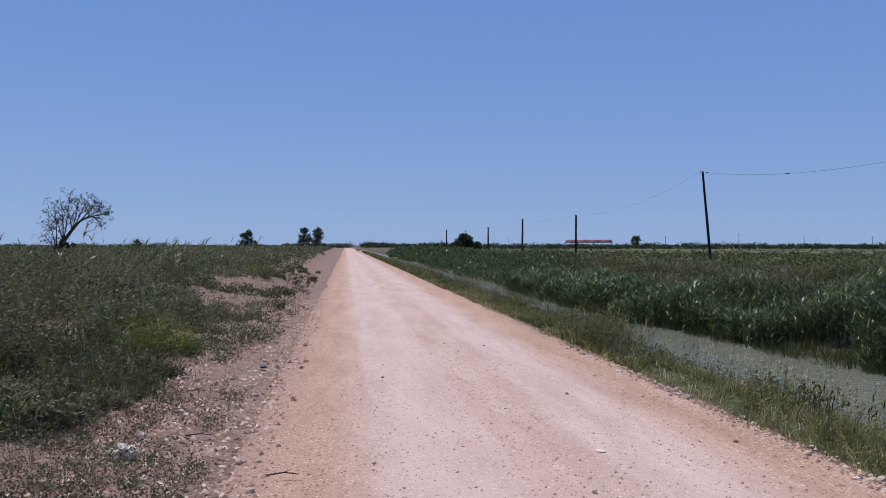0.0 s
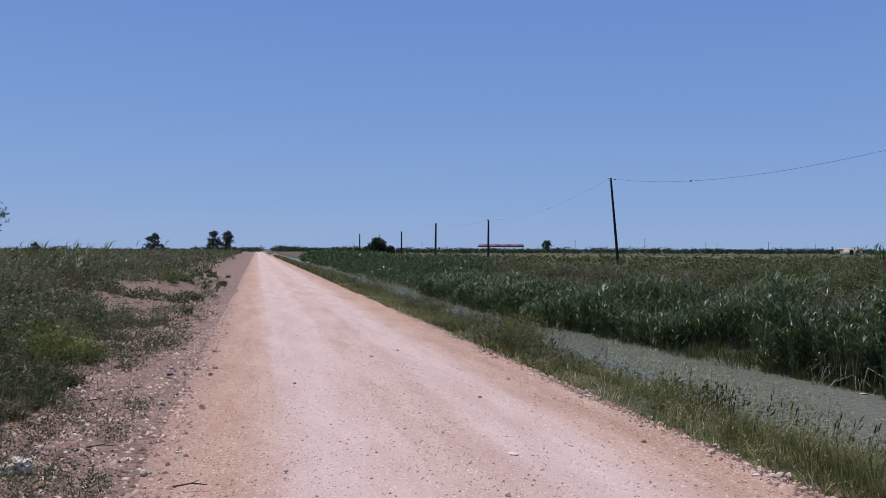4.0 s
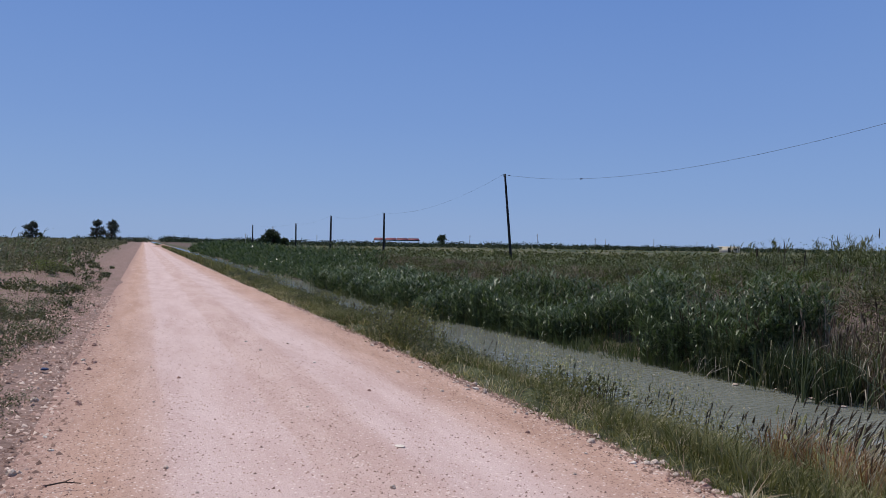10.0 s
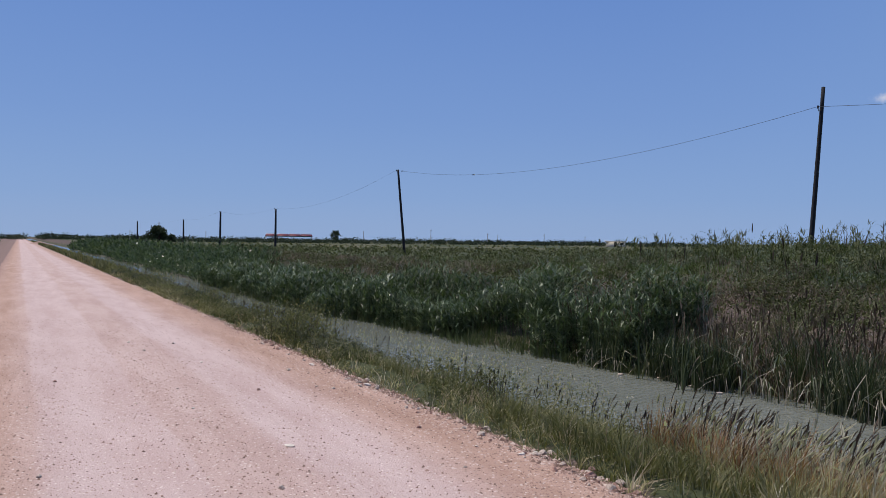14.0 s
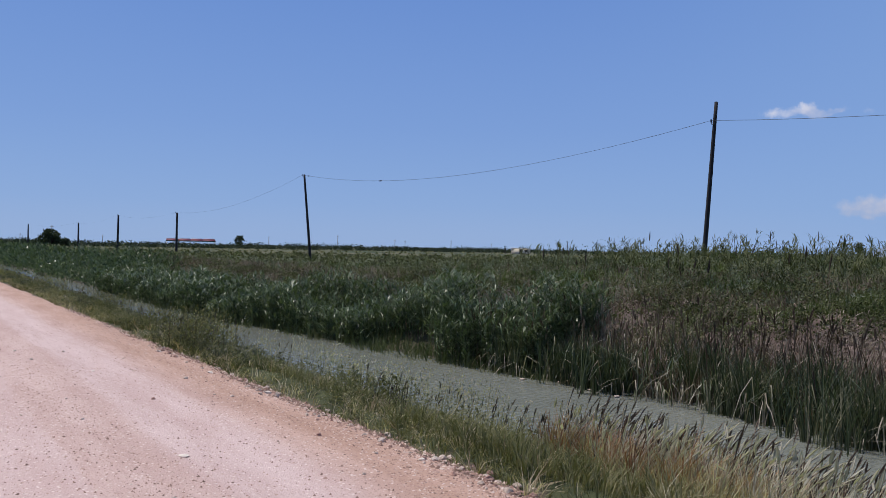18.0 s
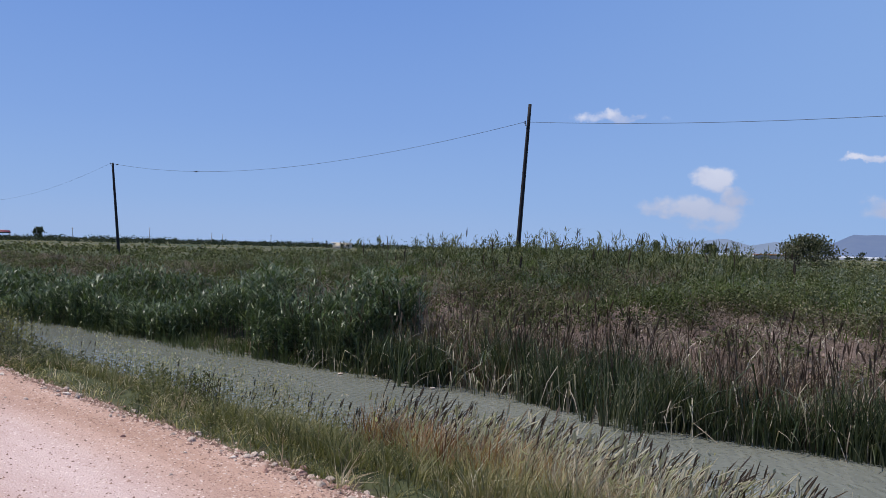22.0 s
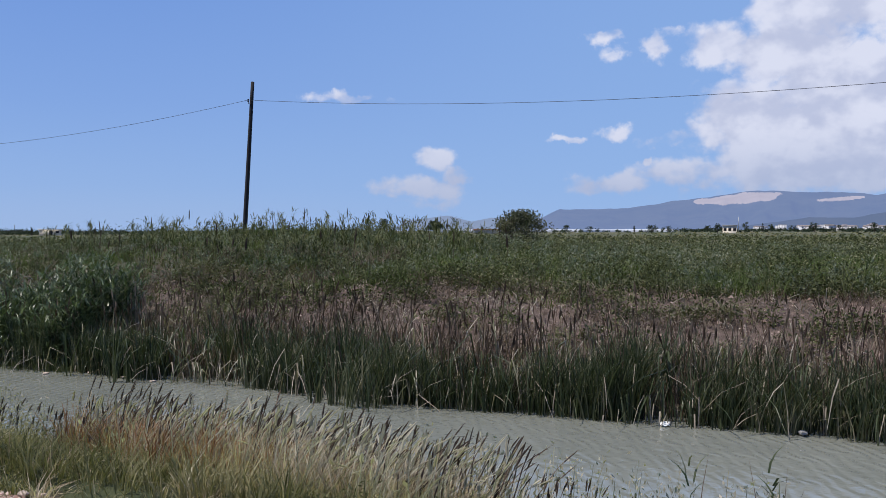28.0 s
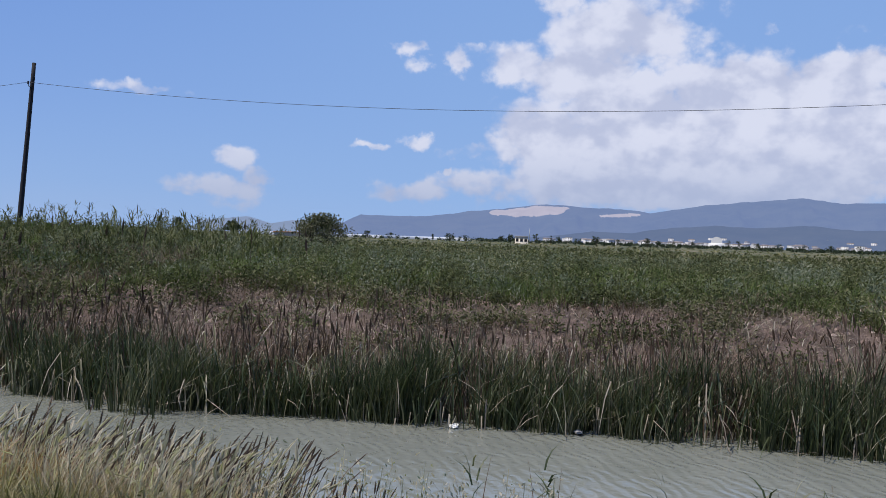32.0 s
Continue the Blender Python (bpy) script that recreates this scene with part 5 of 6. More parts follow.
def reed_clump(where, n, tall, label, seed, wide=0.7, wind=0.0):
    """Giant reeds: tall canes with long drooping leaves and a plume."""
    r = np.random.default_rng(seed)
    ob = thing("reeds", where, label, "reeds", "clumps of tall reeds")
    P = np.stack([r.normal(0, wide, n), r.normal(0, wide, n), np.zeros(n)], 1)
    H = tall * r.uniform(0.7, 1.05, n)
    tagged(part("canes", blades(P, H, 0.025, 0.12, np.full(n, wind), 3, 0.4), REED, ob), "", "", "", "stuff")
    k = 9
    who = np.repeat(np.arange(n), k)
    t = r.uniform(0.3, 0.98, n * k)
    C = P[who] + np.stack([0.12 * H[who] * t ** 1.8 * math.cos(wind), 0.12 * H[who] * t ** 1.8 * math.sin(wind), H[who] * t * (1 - 0.04 * t)], 1)
    tagged(part("leaves", blades(C, r.uniform(0.25, 0.5, n * k), 0.04, r.uniform(0.8, 1.9, n * k), wind + r.normal(0, 0.9, n * k), 3), REED, ob), "", "", "", "stuff")
    tops = P[::3] + np.stack([0.12 * H[::3] * math.cos(wind), 0.12 * H[::3] * math.sin(wind), H[::3] * 0.94], 1)
    tagged(part("plumes", blades(tops, 0.32, 0.05, 0.5, np.full(len(tops), wind), 2), STALK, ob), "", "", "", "stuff")
    return ob


for i, (hd, d, n, h) in enumerate(((-19.9, 26, 9, 1.95), (-12.0, 34, 26, 1.5), (-10.6, 36, 30, 1.65), (-9.0, 42, 16, 1.5), (-13.8, 44, 8, 1.5), (-7.5, 55, 12, 1.6), (-15, 60, 8, 1.4))):
    reed_clump(on_land(hd, d), n, h, "tall green reeds with drooping leaves over the weeds", 60 + i, 0.55 + 0.02 * d, 0.0)

Q = np.stack([rng.uniform(-9, -2.2, 330), rng.uniform(-9, 3.6, 330)], 1)
stuff("roadside_weeds", weed_plants(ground_points(Q), rng.uniform(0.25, 0.7, len(Q)), 0.5, 50, 0.05, 0.024, 0.008), WEED, "dark bushy weeds beside the start of the road", "weeds")

# ---------------------------------------------------------------- verge between road and canal
def verge(x, y):
    e0 = 3.66 + 0.14 * value_noise(0 * x, y, 1.3, 16) + 0.09 * value_noise(x, y, 0.4, 17)
    return (x > e0) & (x < 6.35 + 0.2 * value_noise(0 * x, y, 1.1, 18))


Q = spread_over(6800, 3.5, 6.5, -3.5, 46, 1.6, verge)
tall = np.interp(Q[:, 0], [3.6, 4.0, 4.6, 5.4, 6.3], [0.08, 0.17, 0.25, 0.28, 0.26]) * (1 + 0.4 * value_noise(Q[:, 0], Q[:, 1], 0.9, 19) + 0.3 * value_noise(Q[:, 0], Q[:, 1], 0.35, 37))
stuff("verge_grass", tufts(ground_points(Q), 11, tall, size_far(Q, 0.0095, 0.05), 0.75, 0.15, base=0.06, segs=2, low=0.4), GRASS, "green and yellowing tussocks of grass on the canal's verge", "grass")
Q = spread_over(1500, 3.62, 5.2, -3.0, 40, 1.5, verge)
stuff("withered_verge_grass", tufts(ground_points(Q), 8, rng.uniform(0.1, 0.3, len(Q)), size_far(Q, 0.009, 0.05), 1.2, 0.2, base=0.07, segs=2), STRAW, "withered straw-coloured grass in the verge", "grass")
Q = spread_over(16000, 3.6, 6.6, 44, 320, 1.7, lambda x, y: x > 3.75)
stuff("far_verge_grass", blades(ground_points(Q), rng.uniform(0.2, 0.6, len(Q)), 0.0012 * Q[:, 1], rng.uniform(0.1, 0.7, len(Q))), GRASS, "grass along the canal further down the road", "grass")
Q = spread_over(1700, 3.7, 6.3, 0.5, 46, 1.5, lambda x, y: verge(x, y) & (value_noise(x, y, 0.8, 20) > -0.1))
H = rng.uniform(0.13, 0.38, len(Q)) * np.interp(Q[:, 0], [3.6, 4.3, 5.2, 6.2], [0.45, 1.1, 1.0, 0.8]) * (1 + 0.5 * value_noise(Q[:, 0], Q[:, 1], 1.4, 45))
L = size_far(Q, 0.034, 0.04)
stuff("verge_weeds", weed_plants(ground_points(Q), H, 0.45, 36, L, L * 0.3, 0.006), GRASS, "low leafy weeds in the verge", "weeds")
# grass in ear along the water: dark heads on thin stalks
Q = spread_over(1000, 4.5, 6.2, 1.5, 60, 1.4, lambda x, y: verge(x, y) & (value_noise(0 * x, y, 2.4, 21) > -0.45))
stems, heads = spikes(ground_points(Q), rng.uniform(0.32, 0.62, len(Q)) * np.interp(Q[:, 0], [4.5, 5.5], [0.8, 1.0]), rng.uniform(0.05, 0.3, len(Q)), rng.normal(-0.6, 0.6, len(Q)), size_far(Q, 0.0055, 0.03), 0.16, size_far(Q, 0.014, 0.02))
stuff("seed_stalks", stems, STALK, "thin brownish grass stalks in the verge", "grass")
stuff("dark_seed_heads", heads, STALK, "dark seed heads on thin stalks along the water", "grass")
Q = spread_over(420, 3.8, 6.0, 7.5, 40, 1.4, lambda x, y: verge(x, y) & (value_noise(x, y, 0.9, 39) > 0.15))
L = size_far(Q, 0.045, 0.03)
stuff("dark_verge_weeds", weed_plants(ground_points(Q), rng.uniform(0.15, 0.4, len(Q)), 0.42, 36, L, L * 0.4, 0.006), WEED, "dark leafy weeds in the verge", "weeds")
# pale loose heads above the grass
Q = np.concatenate([spread_over(170, 5.3, 6.3, 6.4, 12.5, 1.0, lambda x, y: verge(x, y) & (value_noise(x, y, 1.0, 40) > -0.1)),
                    spread_over(70, 5.3, 6.3, 2.4, 6.6, 1.0, verge), spread_over(60, 5.5, 6.2, 0.4, 2.6, 1.0, verge), spread_over(60, 5.2, 6.3, 12, 24, 1.0, verge)])
stuff("wild_oats", oats(ground_points(Q), rng.uniform(0.5, 0.78, len(Q)), 11, 0.042), PLUME, "pale loose heads of wild oats above the verge", "grass")
# leafy bush in the verge
for i, (bx, by, bh, bn) in enumerate(((4.15, 13.3, 0.72, 30), (4.25, 20.5, 0.5, 10), (4.5, 8.3, 0.4, 8), (4.3, 31, 0.55, 10), (4.35, 16.6, 0.45, 9))):
    ob = thing("bush", (bx, by, float(land(bx, by))), "small twiggy grey-green bush at the road's edge", "bush", "small bushes in the verge")
    P = np.stack([rng.normal(0, 0.24, bn), rng.normal(0, 0.3, bn), np.full(bn, -0.03)], 1)
    part("foliage", weed_plants(P, bh * rng.uniform(0.7, 1.15, bn), 0.42, 90, 0.055, 0.018, 0.009, 1.2), GRASS, ob)
    tagged(part("stalk_tuft", blades(P, bh * 1.2, 0.008, rng.uniform(0.1, 0.35, bn), segs=3), STALK, ob), "", "", "", "stuff")

# golden dry clump with long dark stalks, blown over towards the water
def dry_zone(x, y):
    rim = 1 + 0.4 * value_noise(x, y, 0.5, 22)
    return (((x - 5.3) / 0.72) ** 2 + ((y - 4.2) / 1.85) ** 2 < rim) | (((x - 4.95) / 0.6) ** 2 + ((y - 2.75) / 0.85) ** 2 < rim)


Q = spread_over(820, 4.2, 6.4, 1.6, 7.0, 1.0, dry_zone)
stuff("dry_grass", tufts(ground_points(Q), 12, rng.uniform(0.38, 0.64, len(Q)), 0.0095, 0.6, 0.08, -0.9, 0.08, 3, 0.2, 0.35), STRAW, "golden dry grass clump blown towards the water", "grass")
Q = spread_over(420, 4.2, 6.4, 2.6, 6.6, 1.0, lambda x, y: dry_zone(x, y) & (y > 3.2 + 0.5 * value_noise(x, y, 0.6, 83)))
stuff("amber_grass", tufts(ground_points(Q), 11, rng.uniform(0.42, 0.66, len(Q)), 0.0095, 0.5, 0.08, -0.9, 0.08, 3, 0.2, 0.35), AMBER, "rust-red and amber dry stems in the clump", "grass")
Q = spread_over(560, 4.3, 6.4, 1.6, 6.6, 1.0, lambda x, y: dry_zone(x - 0.1, y) & (rng.random(x.shape) < np.interp(x, [4.5, 5.3], [0.25, 1.0])))
stems, heads = spikes(ground_points(Q), rng.uniform(0.52, 0.82, len(Q)), rng.uniform(0.1, 0.55, len(Q)), rng.normal(-0.9, 0.5, len(Q)), 0.008, rng.uniform(0.1, 0.18, len(Q)), rng.uniform(0.01, 0.017, len(Q)))
stuff("dry_stalks", stems, STALK, "long brown stalks bending out of the dry grass", "grass")
stuff("dark_ears", heads, STALK, "long dark ears leaning over the dry grass", "grass")
Q = spread_over(900, 4.3, 6.3, 1.5, 6.4, 1.0, dry_zone)
stems, heads = spikes(ground_points(Q), rng.uniform(0.42, 0.74, len(Q)), rng.uniform(0.1, 0.8, len(Q)), rng.normal(-0.9, 0.9, len(Q)), 0.006, 0.16, rng.uniform(0.016, 0.026, len(Q)))
stuff("pale_ears", [stems, heads], PLUME, "pale ears standing in the dry grass", "grass")
# fresh grass at the foot of the dry clump
Q = spread_over(620, 3.9, 5.0, 1.2, 6.8, 1.0, verge)
stuff("clump_grass", tufts(ground_points(Q), 12, rng.uniform(0.2, 0.4, len(Q)), 0.0095, 0.7, 0.1, -0.9, 0.06, 2), GRASS, "green grass at the foot of a dry clump", "grass")
# single stalks close by at the water's edge
for i, (sx, sy) in enumerate(((6.1, 1.05), (6.15, 0.55), (6.3, 0.5), (6.05, -0.25), (6.25, -0.9), (6.1, -1.25), (6.3, -1.4), (6.0, -1.05))):
    ob = thing("grass_stalk", (sx, sy, float(land(sx, sy))), "single dark grass stalk with drooping leaves at the water's edge", "grass", "stalks at the water's edge")
    n = 4
    tagged(part("stalk", blades(rng.normal(0, 0.02, (n, 3)) * (1, 1, 0), rng.uniform(0.62, 0.95, n), 0.012, rng.uniform(0.1, 0.4, n), segs=4), STALK, ob), "", "", "", "stuff")
    tagged(part("leaf", blades(np.stack([rng.normal(0, 0.03, 6), rng.normal(0, 0.03, 6), rng.uniform(0.4, 0.8, 6)], 1), 0.22, 0.018, rng.uniform(0.6, 1.5, 6), segs=3), CATTAIL, ob), "", "", "", "stuff")

# ---------------------------------------------------------------- far bank
def bank(u0, u1, y0, y1, n, fall=1.2, keep=None):
    y = y0 + (y1 - y0) * rng.random(n * 2) ** fall
    x = far_edge(y) + rng.uniform(u0, u1, n * 2)
    if keep is not None:
        ok = keep(x, y)
        x, y = x[ok], y[ok]
    return np.stack([x, y], 1)[:n]


def rooted(Q):
    """Places on the bank, or just under the water in front of it."""
    P = ground_points(Q)
    P[:, 2] = np.maximum(P[:, 2], -0.95)
    return P


Q = bank(-0.2, 0.75, -9, 13.5, 1250, 1.0, lambda x, y: value_noise(x, y, 0.7, 23) > -0.25)
Q = np.concatenate([Q, bank(-0.75, -0.2, -6, 13, 60, 1.0, lambda x, y: value_noise(0 * x, y, 0.8, 84) > 0.35)])
H = rng.uniform(0.85, 1.2, len(Q)) * (1 + 0.28 * value_noise(Q[:, 0], Q[:, 1], 1.1, 24))
stuff("cattails", tufts(rooted(Q), 10, H, rng.uniform(0.012, 0.023, len(Q)), 0.42, 0.08, -1.2, 0.07, 3, 0.15, 0.6), CATTAIL, "dense upright cattails standing in the canal's edge", "cattails")
Q = bank(-0.3, 0.9, -9, 13.5, 1300, 1.0)
stuff("bent_cattails", kinked(rooted(Q), rng.uniform(0.7, 1.15, len(Q)), rng.uniform(0.013, 0.022, len(Q)), rng.uniform(0, 6.28, len(Q)), rng.uniform(0.4, 0.85, len(Q)), rng.uniform(0.2, 0.5, len(Q)), rng.uniform(0.1, 0.5, len(Q))), CATTAIL,
      "snapped green cattail leaves hanging over", "cattails")
Q = bank(-0.35, 1.3, -9, 14, 1100, 1.0)
stuff("broken_stalks", kinked(rooted(Q), rng.uniform(0.5, 1.05, len(Q)), rng.uniform(0.011, 0.02, len(Q)), rng.uniform(0, 6.28, len(Q)), rng.uniform(0.3, 0.85, len(Q)), rng.uniform(0.25, 0.7, len(Q)), rng.uniform(0.1, 0.6, len(Q))), DEADLEAF,
      "pale broken stalks bent over the water", "cattails")
Q = bank(0.1, 1.5, -9, 14.5, 620, 1.0, lambda x, y: value_noise(x, y, 1.2, 34) > -0.5)
H = rng.uniform(0.6, 1.0, len(Q)) * (1 + 0.3 * value_noise(Q[:, 0], Q[:, 1], 1.0, 85))
stuff("dead_cattails", tufts(ground_points(Q), 10, H, rng.uniform(0.012, 0.02, len(Q)), 0.45, 0.1, -1.2, 0.1, 3, 0.2), RUST, "dead rusty brown cattail leaves behind the green ones", "cattails")
Q = bank(0.0, 1.3, -9, 14.5, 700, 1.0, lambda x, y: value_noise(x, y, 0.9, 86) > -0.2)
stems, heads = spikes(rooted(Q), rng.uniform(0.95, 1.4, len(Q)), rng.uniform(0.03, 0.25, len(Q)), rng.uniform(0, 6.28, len(Q)), 0.012, 0.14, rng.uniform(0.02, 0.034, len(Q)))
stuff("cattail_stalks", [stems, heads], RUST, "thin brown seed stalks standing above the cattails", "cattails")
# leafy reeds further along, their leaves streaming in the wind
Q = bank(-0.1, 1.9, 12.5, 46, 4600, 1.35, lambda x, y: value_noise(x, y, 1.8, 25) > -0.45)
P = rooted(Q)
H = rng.uniform(0.85, 1.4, len(Q)) * (1 + 0.42 * value_noise(Q[:, 0], Q[:, 1], 1.4, 26)) * np.interp(Q[:, 1], [12, 14, 17, 21, 46], [0.75, 1.08, 1.0, 0.7, 0.64]) * np.clip(1.2 - 0.16 * (Q[:, 0] - far_edge(Q[:, 1])), 0.5, 1.2)
k = 9
who = np.repeat(np.arange(len(P)), k)
t = rng.uniform(0.2, 0.98, len(who))
C = P[who] + np.stack([0 * t, 0 * t, H[who] * t], 1)
C[:, :2] += rng.normal(0, 0.03, (len(who), 2))
far = 1 + 0.025 * np.clip(Q[:, 1] - 15, 0, 40)
stuff("reed_bed", [blades(P, H, 0.014 * far, 0.1, segs=2), blades(C, rng.uniform(0.14, 0.28, len(who)) * far[who] ** 0.5, 0.036 * far[who], rng.uniform(0.6, 2.2, len(who)), segs=2)], REED,
      "dense leafy green reeds along the far bank", "reeds")
Q = bank(-0.4, 0.7, 12, 40, 900, 1.3)
stuff("bank_grass", tufts(rooted(Q), 9, rng.uniform(0.25, 0.55, len(Q)), size_far(Q, 0.013, 0.03), 0.6, base=0.08, segs=2), CRESTGRASS, "fresh green grass at the waterline", "grass")
Q = bank(0.0, 3.5, 44, 190, 1000, 1.4, lambda x, y: value_noise(x, y, 6, 27) > -0.1)
L = 0.0034 * Q[:, 1]
stuff("far_reeds", weed_plants(ground_points(Q), rng.uniform(0.7, 1.4, len(Q)), 0.7, 26, L, L * 0.4, 0.03, 1.2), REED, "dark reeds along the canal far down", "reeds")
# flattened straw over the bare slope
Q = bank(1.2, 5.6, -10, 22, 3000, 1.1, lambda x, y: value_noise(x, y, 0.9, 48) > -0.1)
stuff("straw_litter", blades(ground_points(Q, -0.015), rng.uniform(0.08, 0.34, len(Q)), size_far(Q, 0.013, 0.02), rng.uniform(1.6, 3.0, len(Q))), DEADLEAF, "flattened pale straw over the bare bank", "straw")
Q = bank(1.2, 5.4, -10, 20, 1300, 1.1, lambda x, y: value_noise(x, y, 0.8, 89) > -0.2)
stuff("tangled_straw", kinked(ground_points(Q), rng.uniform(0.2, 0.6, len(Q)), size_far(Q, 0.013, 0.02), rng.uniform(0, 6.28, len(Q)), rng.uniform(0.15, 0.5, len(Q)), rng.uniform(0.5, 1.2, len(Q)), rng.uniform(0.1, 0.4, len(Q))), DEADLEAF, "tangled broken straw lying over the bank", "straw")
# brownish brush above the reeds
Q = bank(1.5, 9.5, 11, 75, 3000, 1.4, lambda x, y: value_noise(x, y, 1.5, 38) > -0.3)
stuff("brown_brush", tufts(ground_points(Q), 9, rng.uniform(0.25, 0.55, len(Q)), size_far(Q, 0.011, 0.05), 0.7, 0.1, base=0.12, segs=2), BROWNWEED, "brownish dry brush above the reeds", "grass")
Q = bank(1.6, 6.6, 11, 75, 1100, 1.4)
L = size_far(Q, 0.06, 0.02)
stuff("brush_weeds", weed_plants(ground_points(Q), rng.uniform(0.2, 0.5, len(Q)) * clumped(Q, 1.6, 87), 0.6, 24, L, L * 0.45, 0.012), CRESTWEED, "green weeds among brown brush above the reeds", "weeds")
# dead grass and weeds on the bare slope
Q = bank(1.3, 5.6, -10, 30, 900, 1.2, lambda x, y: value_noise(x, y, 0.7, 28) + 0.5 * value_noise(x, y, 2.0, 35) > 0.05)
stuff("dead_grass", tufts(ground_points(Q), 9, rng.uniform(0.15, 0.42, len(Q)), size_far(Q, 0.014, 0.03), 1.3, 0.2, base=0.1, segs=2), RUST, "tussocks of dead grass on the reddish bank", "grass")
Q = bank(1.3, 6.0, -10, 45, 1900, 1.3, lambda x, y: value_noise(x, y, 1.1, 36) > 0.1)
L = size_far(Q, 0.05, 0.018)
stuff("withered_bank_weeds", weed_plants(ground_points(Q), rng.uniform(0.1, 0.36, len(Q)), 0.7, 26, L, L * 0.4, 0.01), BROWNWEED, "withered brown weeds on the bank", "weeds")
Q = bank(1.4, 6.0, -10, 40, 1900, 1.3, lambda x, y: value_noise(x, y, 1.0, 29) > 0.0)
L = size_far(Q, 0.06, 0.018)
stuff("bank_weeds", weed_plants(ground_points(Q), rng.uniform(0.12, 0.42, len(Q)), 0.55, 32, L, L * 0.45, 0.01), CRESTWEED, "scattered low green weeds on the bank", "weeds")


# green crest of the embankment
def crest(x, y):
    u = x - far_edge(y)
    return u > 4.9 + 0.9 * value_noise(x, y, 2.1, 30) + 0.5 * value_noise(x, y, 0.7, 31)


def by_heading(Q, a, b):
    """Lower growth towards the road's far end."""
    return np.interp(np.degrees(np.arctan2(Q[:, 0], Q[:, 1])), [22, 42], [a, b])


Q = fan(2300, 8, 110, 14.5, 38, lambda x, y: crest(x, y) & ((value_noise(x, y, 2.2, 33) < 0.35) | (rng.random(x.shape) < 0.4)))
H = np.clip(rng.normal(0.52, 0.12, len(Q)), 0.12, 0.75) * by_heading(Q, 0.65, 1.0) * clumped(Q, 1.4, 78, 0.25, 1.35)
L = size_far(Q, 0.07, 0.016)
stuff("embankment_weeds", weed_plants(ground_points(Q), H, 0.52, 56, L * 0.7, L * 0.34, 0.012), CRESTWEED, "thick green weeds over the embankment", "weeds")
Q = fan(1300, 8, 110, 16, 60, lambda x, y: crest(x, y) & (value_noise(x, y, 1.8, 88) > -0.1))
L = size_far(Q, 0.06, 0.018)
stuff("pale_embankment_weeds", weed_plants(ground_points(Q), rng.uniform(0.3, 0.58, len(Q)) * by_heading(Q, 0.55, 1.0), 0.35, 36, L, L * 0.42, 0.012, 1.0), WEED_PALE, "pale grey-green weeds over the embankment", "weeds")
Q = fan(2800, 8, 110, 14.5, 45, lambda x, y: crest(x + 0.5, y) & (value_noise(x, y, 2.2, 33) > -0.1))
stuff("embankment_grass", tufts(ground_points(Q), 10, rng.uniform(0.2, 0.45, len(Q)), size_far(Q, 0.012, 0.05), 0.7, 0.1, base=0.12, segs=2), FRESHGRASS, "bright green grass over the embankment", "grass")
Q = bank(4.6, 7.4, -10, 28, 1500, 1.1, lambda x, y: value_noise(x, y, 1.9, 90) > -0.05)
stuff("slope_grass", tufts(ground_points(Q), 10, rng.uniform(0.22, 0.5, len(Q)), size_far(Q, 0.013, 0.03), 0.6, 0.1, base=0.12, segs=2), FRESHGRASS, "fresh green grass along the edge of the bare bank", "grass")
Q = fan(3400, 5, 110, 34, 130, lambda x, y: x > 13)
H = rng.normal(0.34, 0.1, len(Q)).clip(0.12, 0.6) * np.interp(np.degrees(np.arctan2(Q[:, 0], Q[:, 1])), [30, 60], [1.0, 1.3])
L = 0.003 * np.hypot(Q[:, 0], Q[:, 1])
stuff("meadow_weeds", weed_plants(ground_points(Q), H, 0.8, 15, L, L * 0.5, 0.03), CRESTWEED, "weeds over the meadow behind the embankment", "weeds")
Q = fan(3600, 5, 110, 90, 420, lambda x, y: x > 14)
L = 0.003 * np.hypot(Q[:, 0], Q[:, 1])
stuff("far_meadow_grass", blades(ground_points(Q), rng.uniform(0.2, 0.45, len(Q)), L * 1.3, rng.uniform(0.1, 0.6, len(Q))), GRASS, "dry and green grass of the far meadow", "grass")
# tall shoots that stand against the sky on the mound
Q = fan(170, 38, 66, 20, 33, lambda x, y: x > 17)
P = ground_points(Q)
H = rng.uniform(0.6, 0.95, len(Q))
who = np.repeat(np.arange(len(P)), 20)
t = rng.uniform(0.25, 1.0, len(who))
C = P[who] + np.stack([rng.normal(0, 0.05, len(who)), rng.normal(0, 0.05, len(who)), H[who] * t], 1)
stuff("tall_weeds", [blades(P, H, 0.022, 0.1, segs=2), blades(C, rng.uniform(0.12, 0.26, len(who)), 0.035, rng.uniform(0.3, 1.2, len(who)), segs=2)], CRESTWEED, "tall leafy shoots on the top of the mound", "weeds")
Q = fan(38, 37, 68, 20, 34, lambda x, y: x > 16)
stems, heads = spikes(ground_points(Q), rng.uniform(0.7, 1.15, len(Q)), rng.uniform(0.02, 0.15, len(Q)), rng.uniform(0, 6.28, len(Q)), 0.014, 0.34, rng.uniform(0.03, 0.06, len(Q)))
stuff("dock_spires", [stems, heads], STALK, "dark brown seed spires standing on the embankment", "weeds")

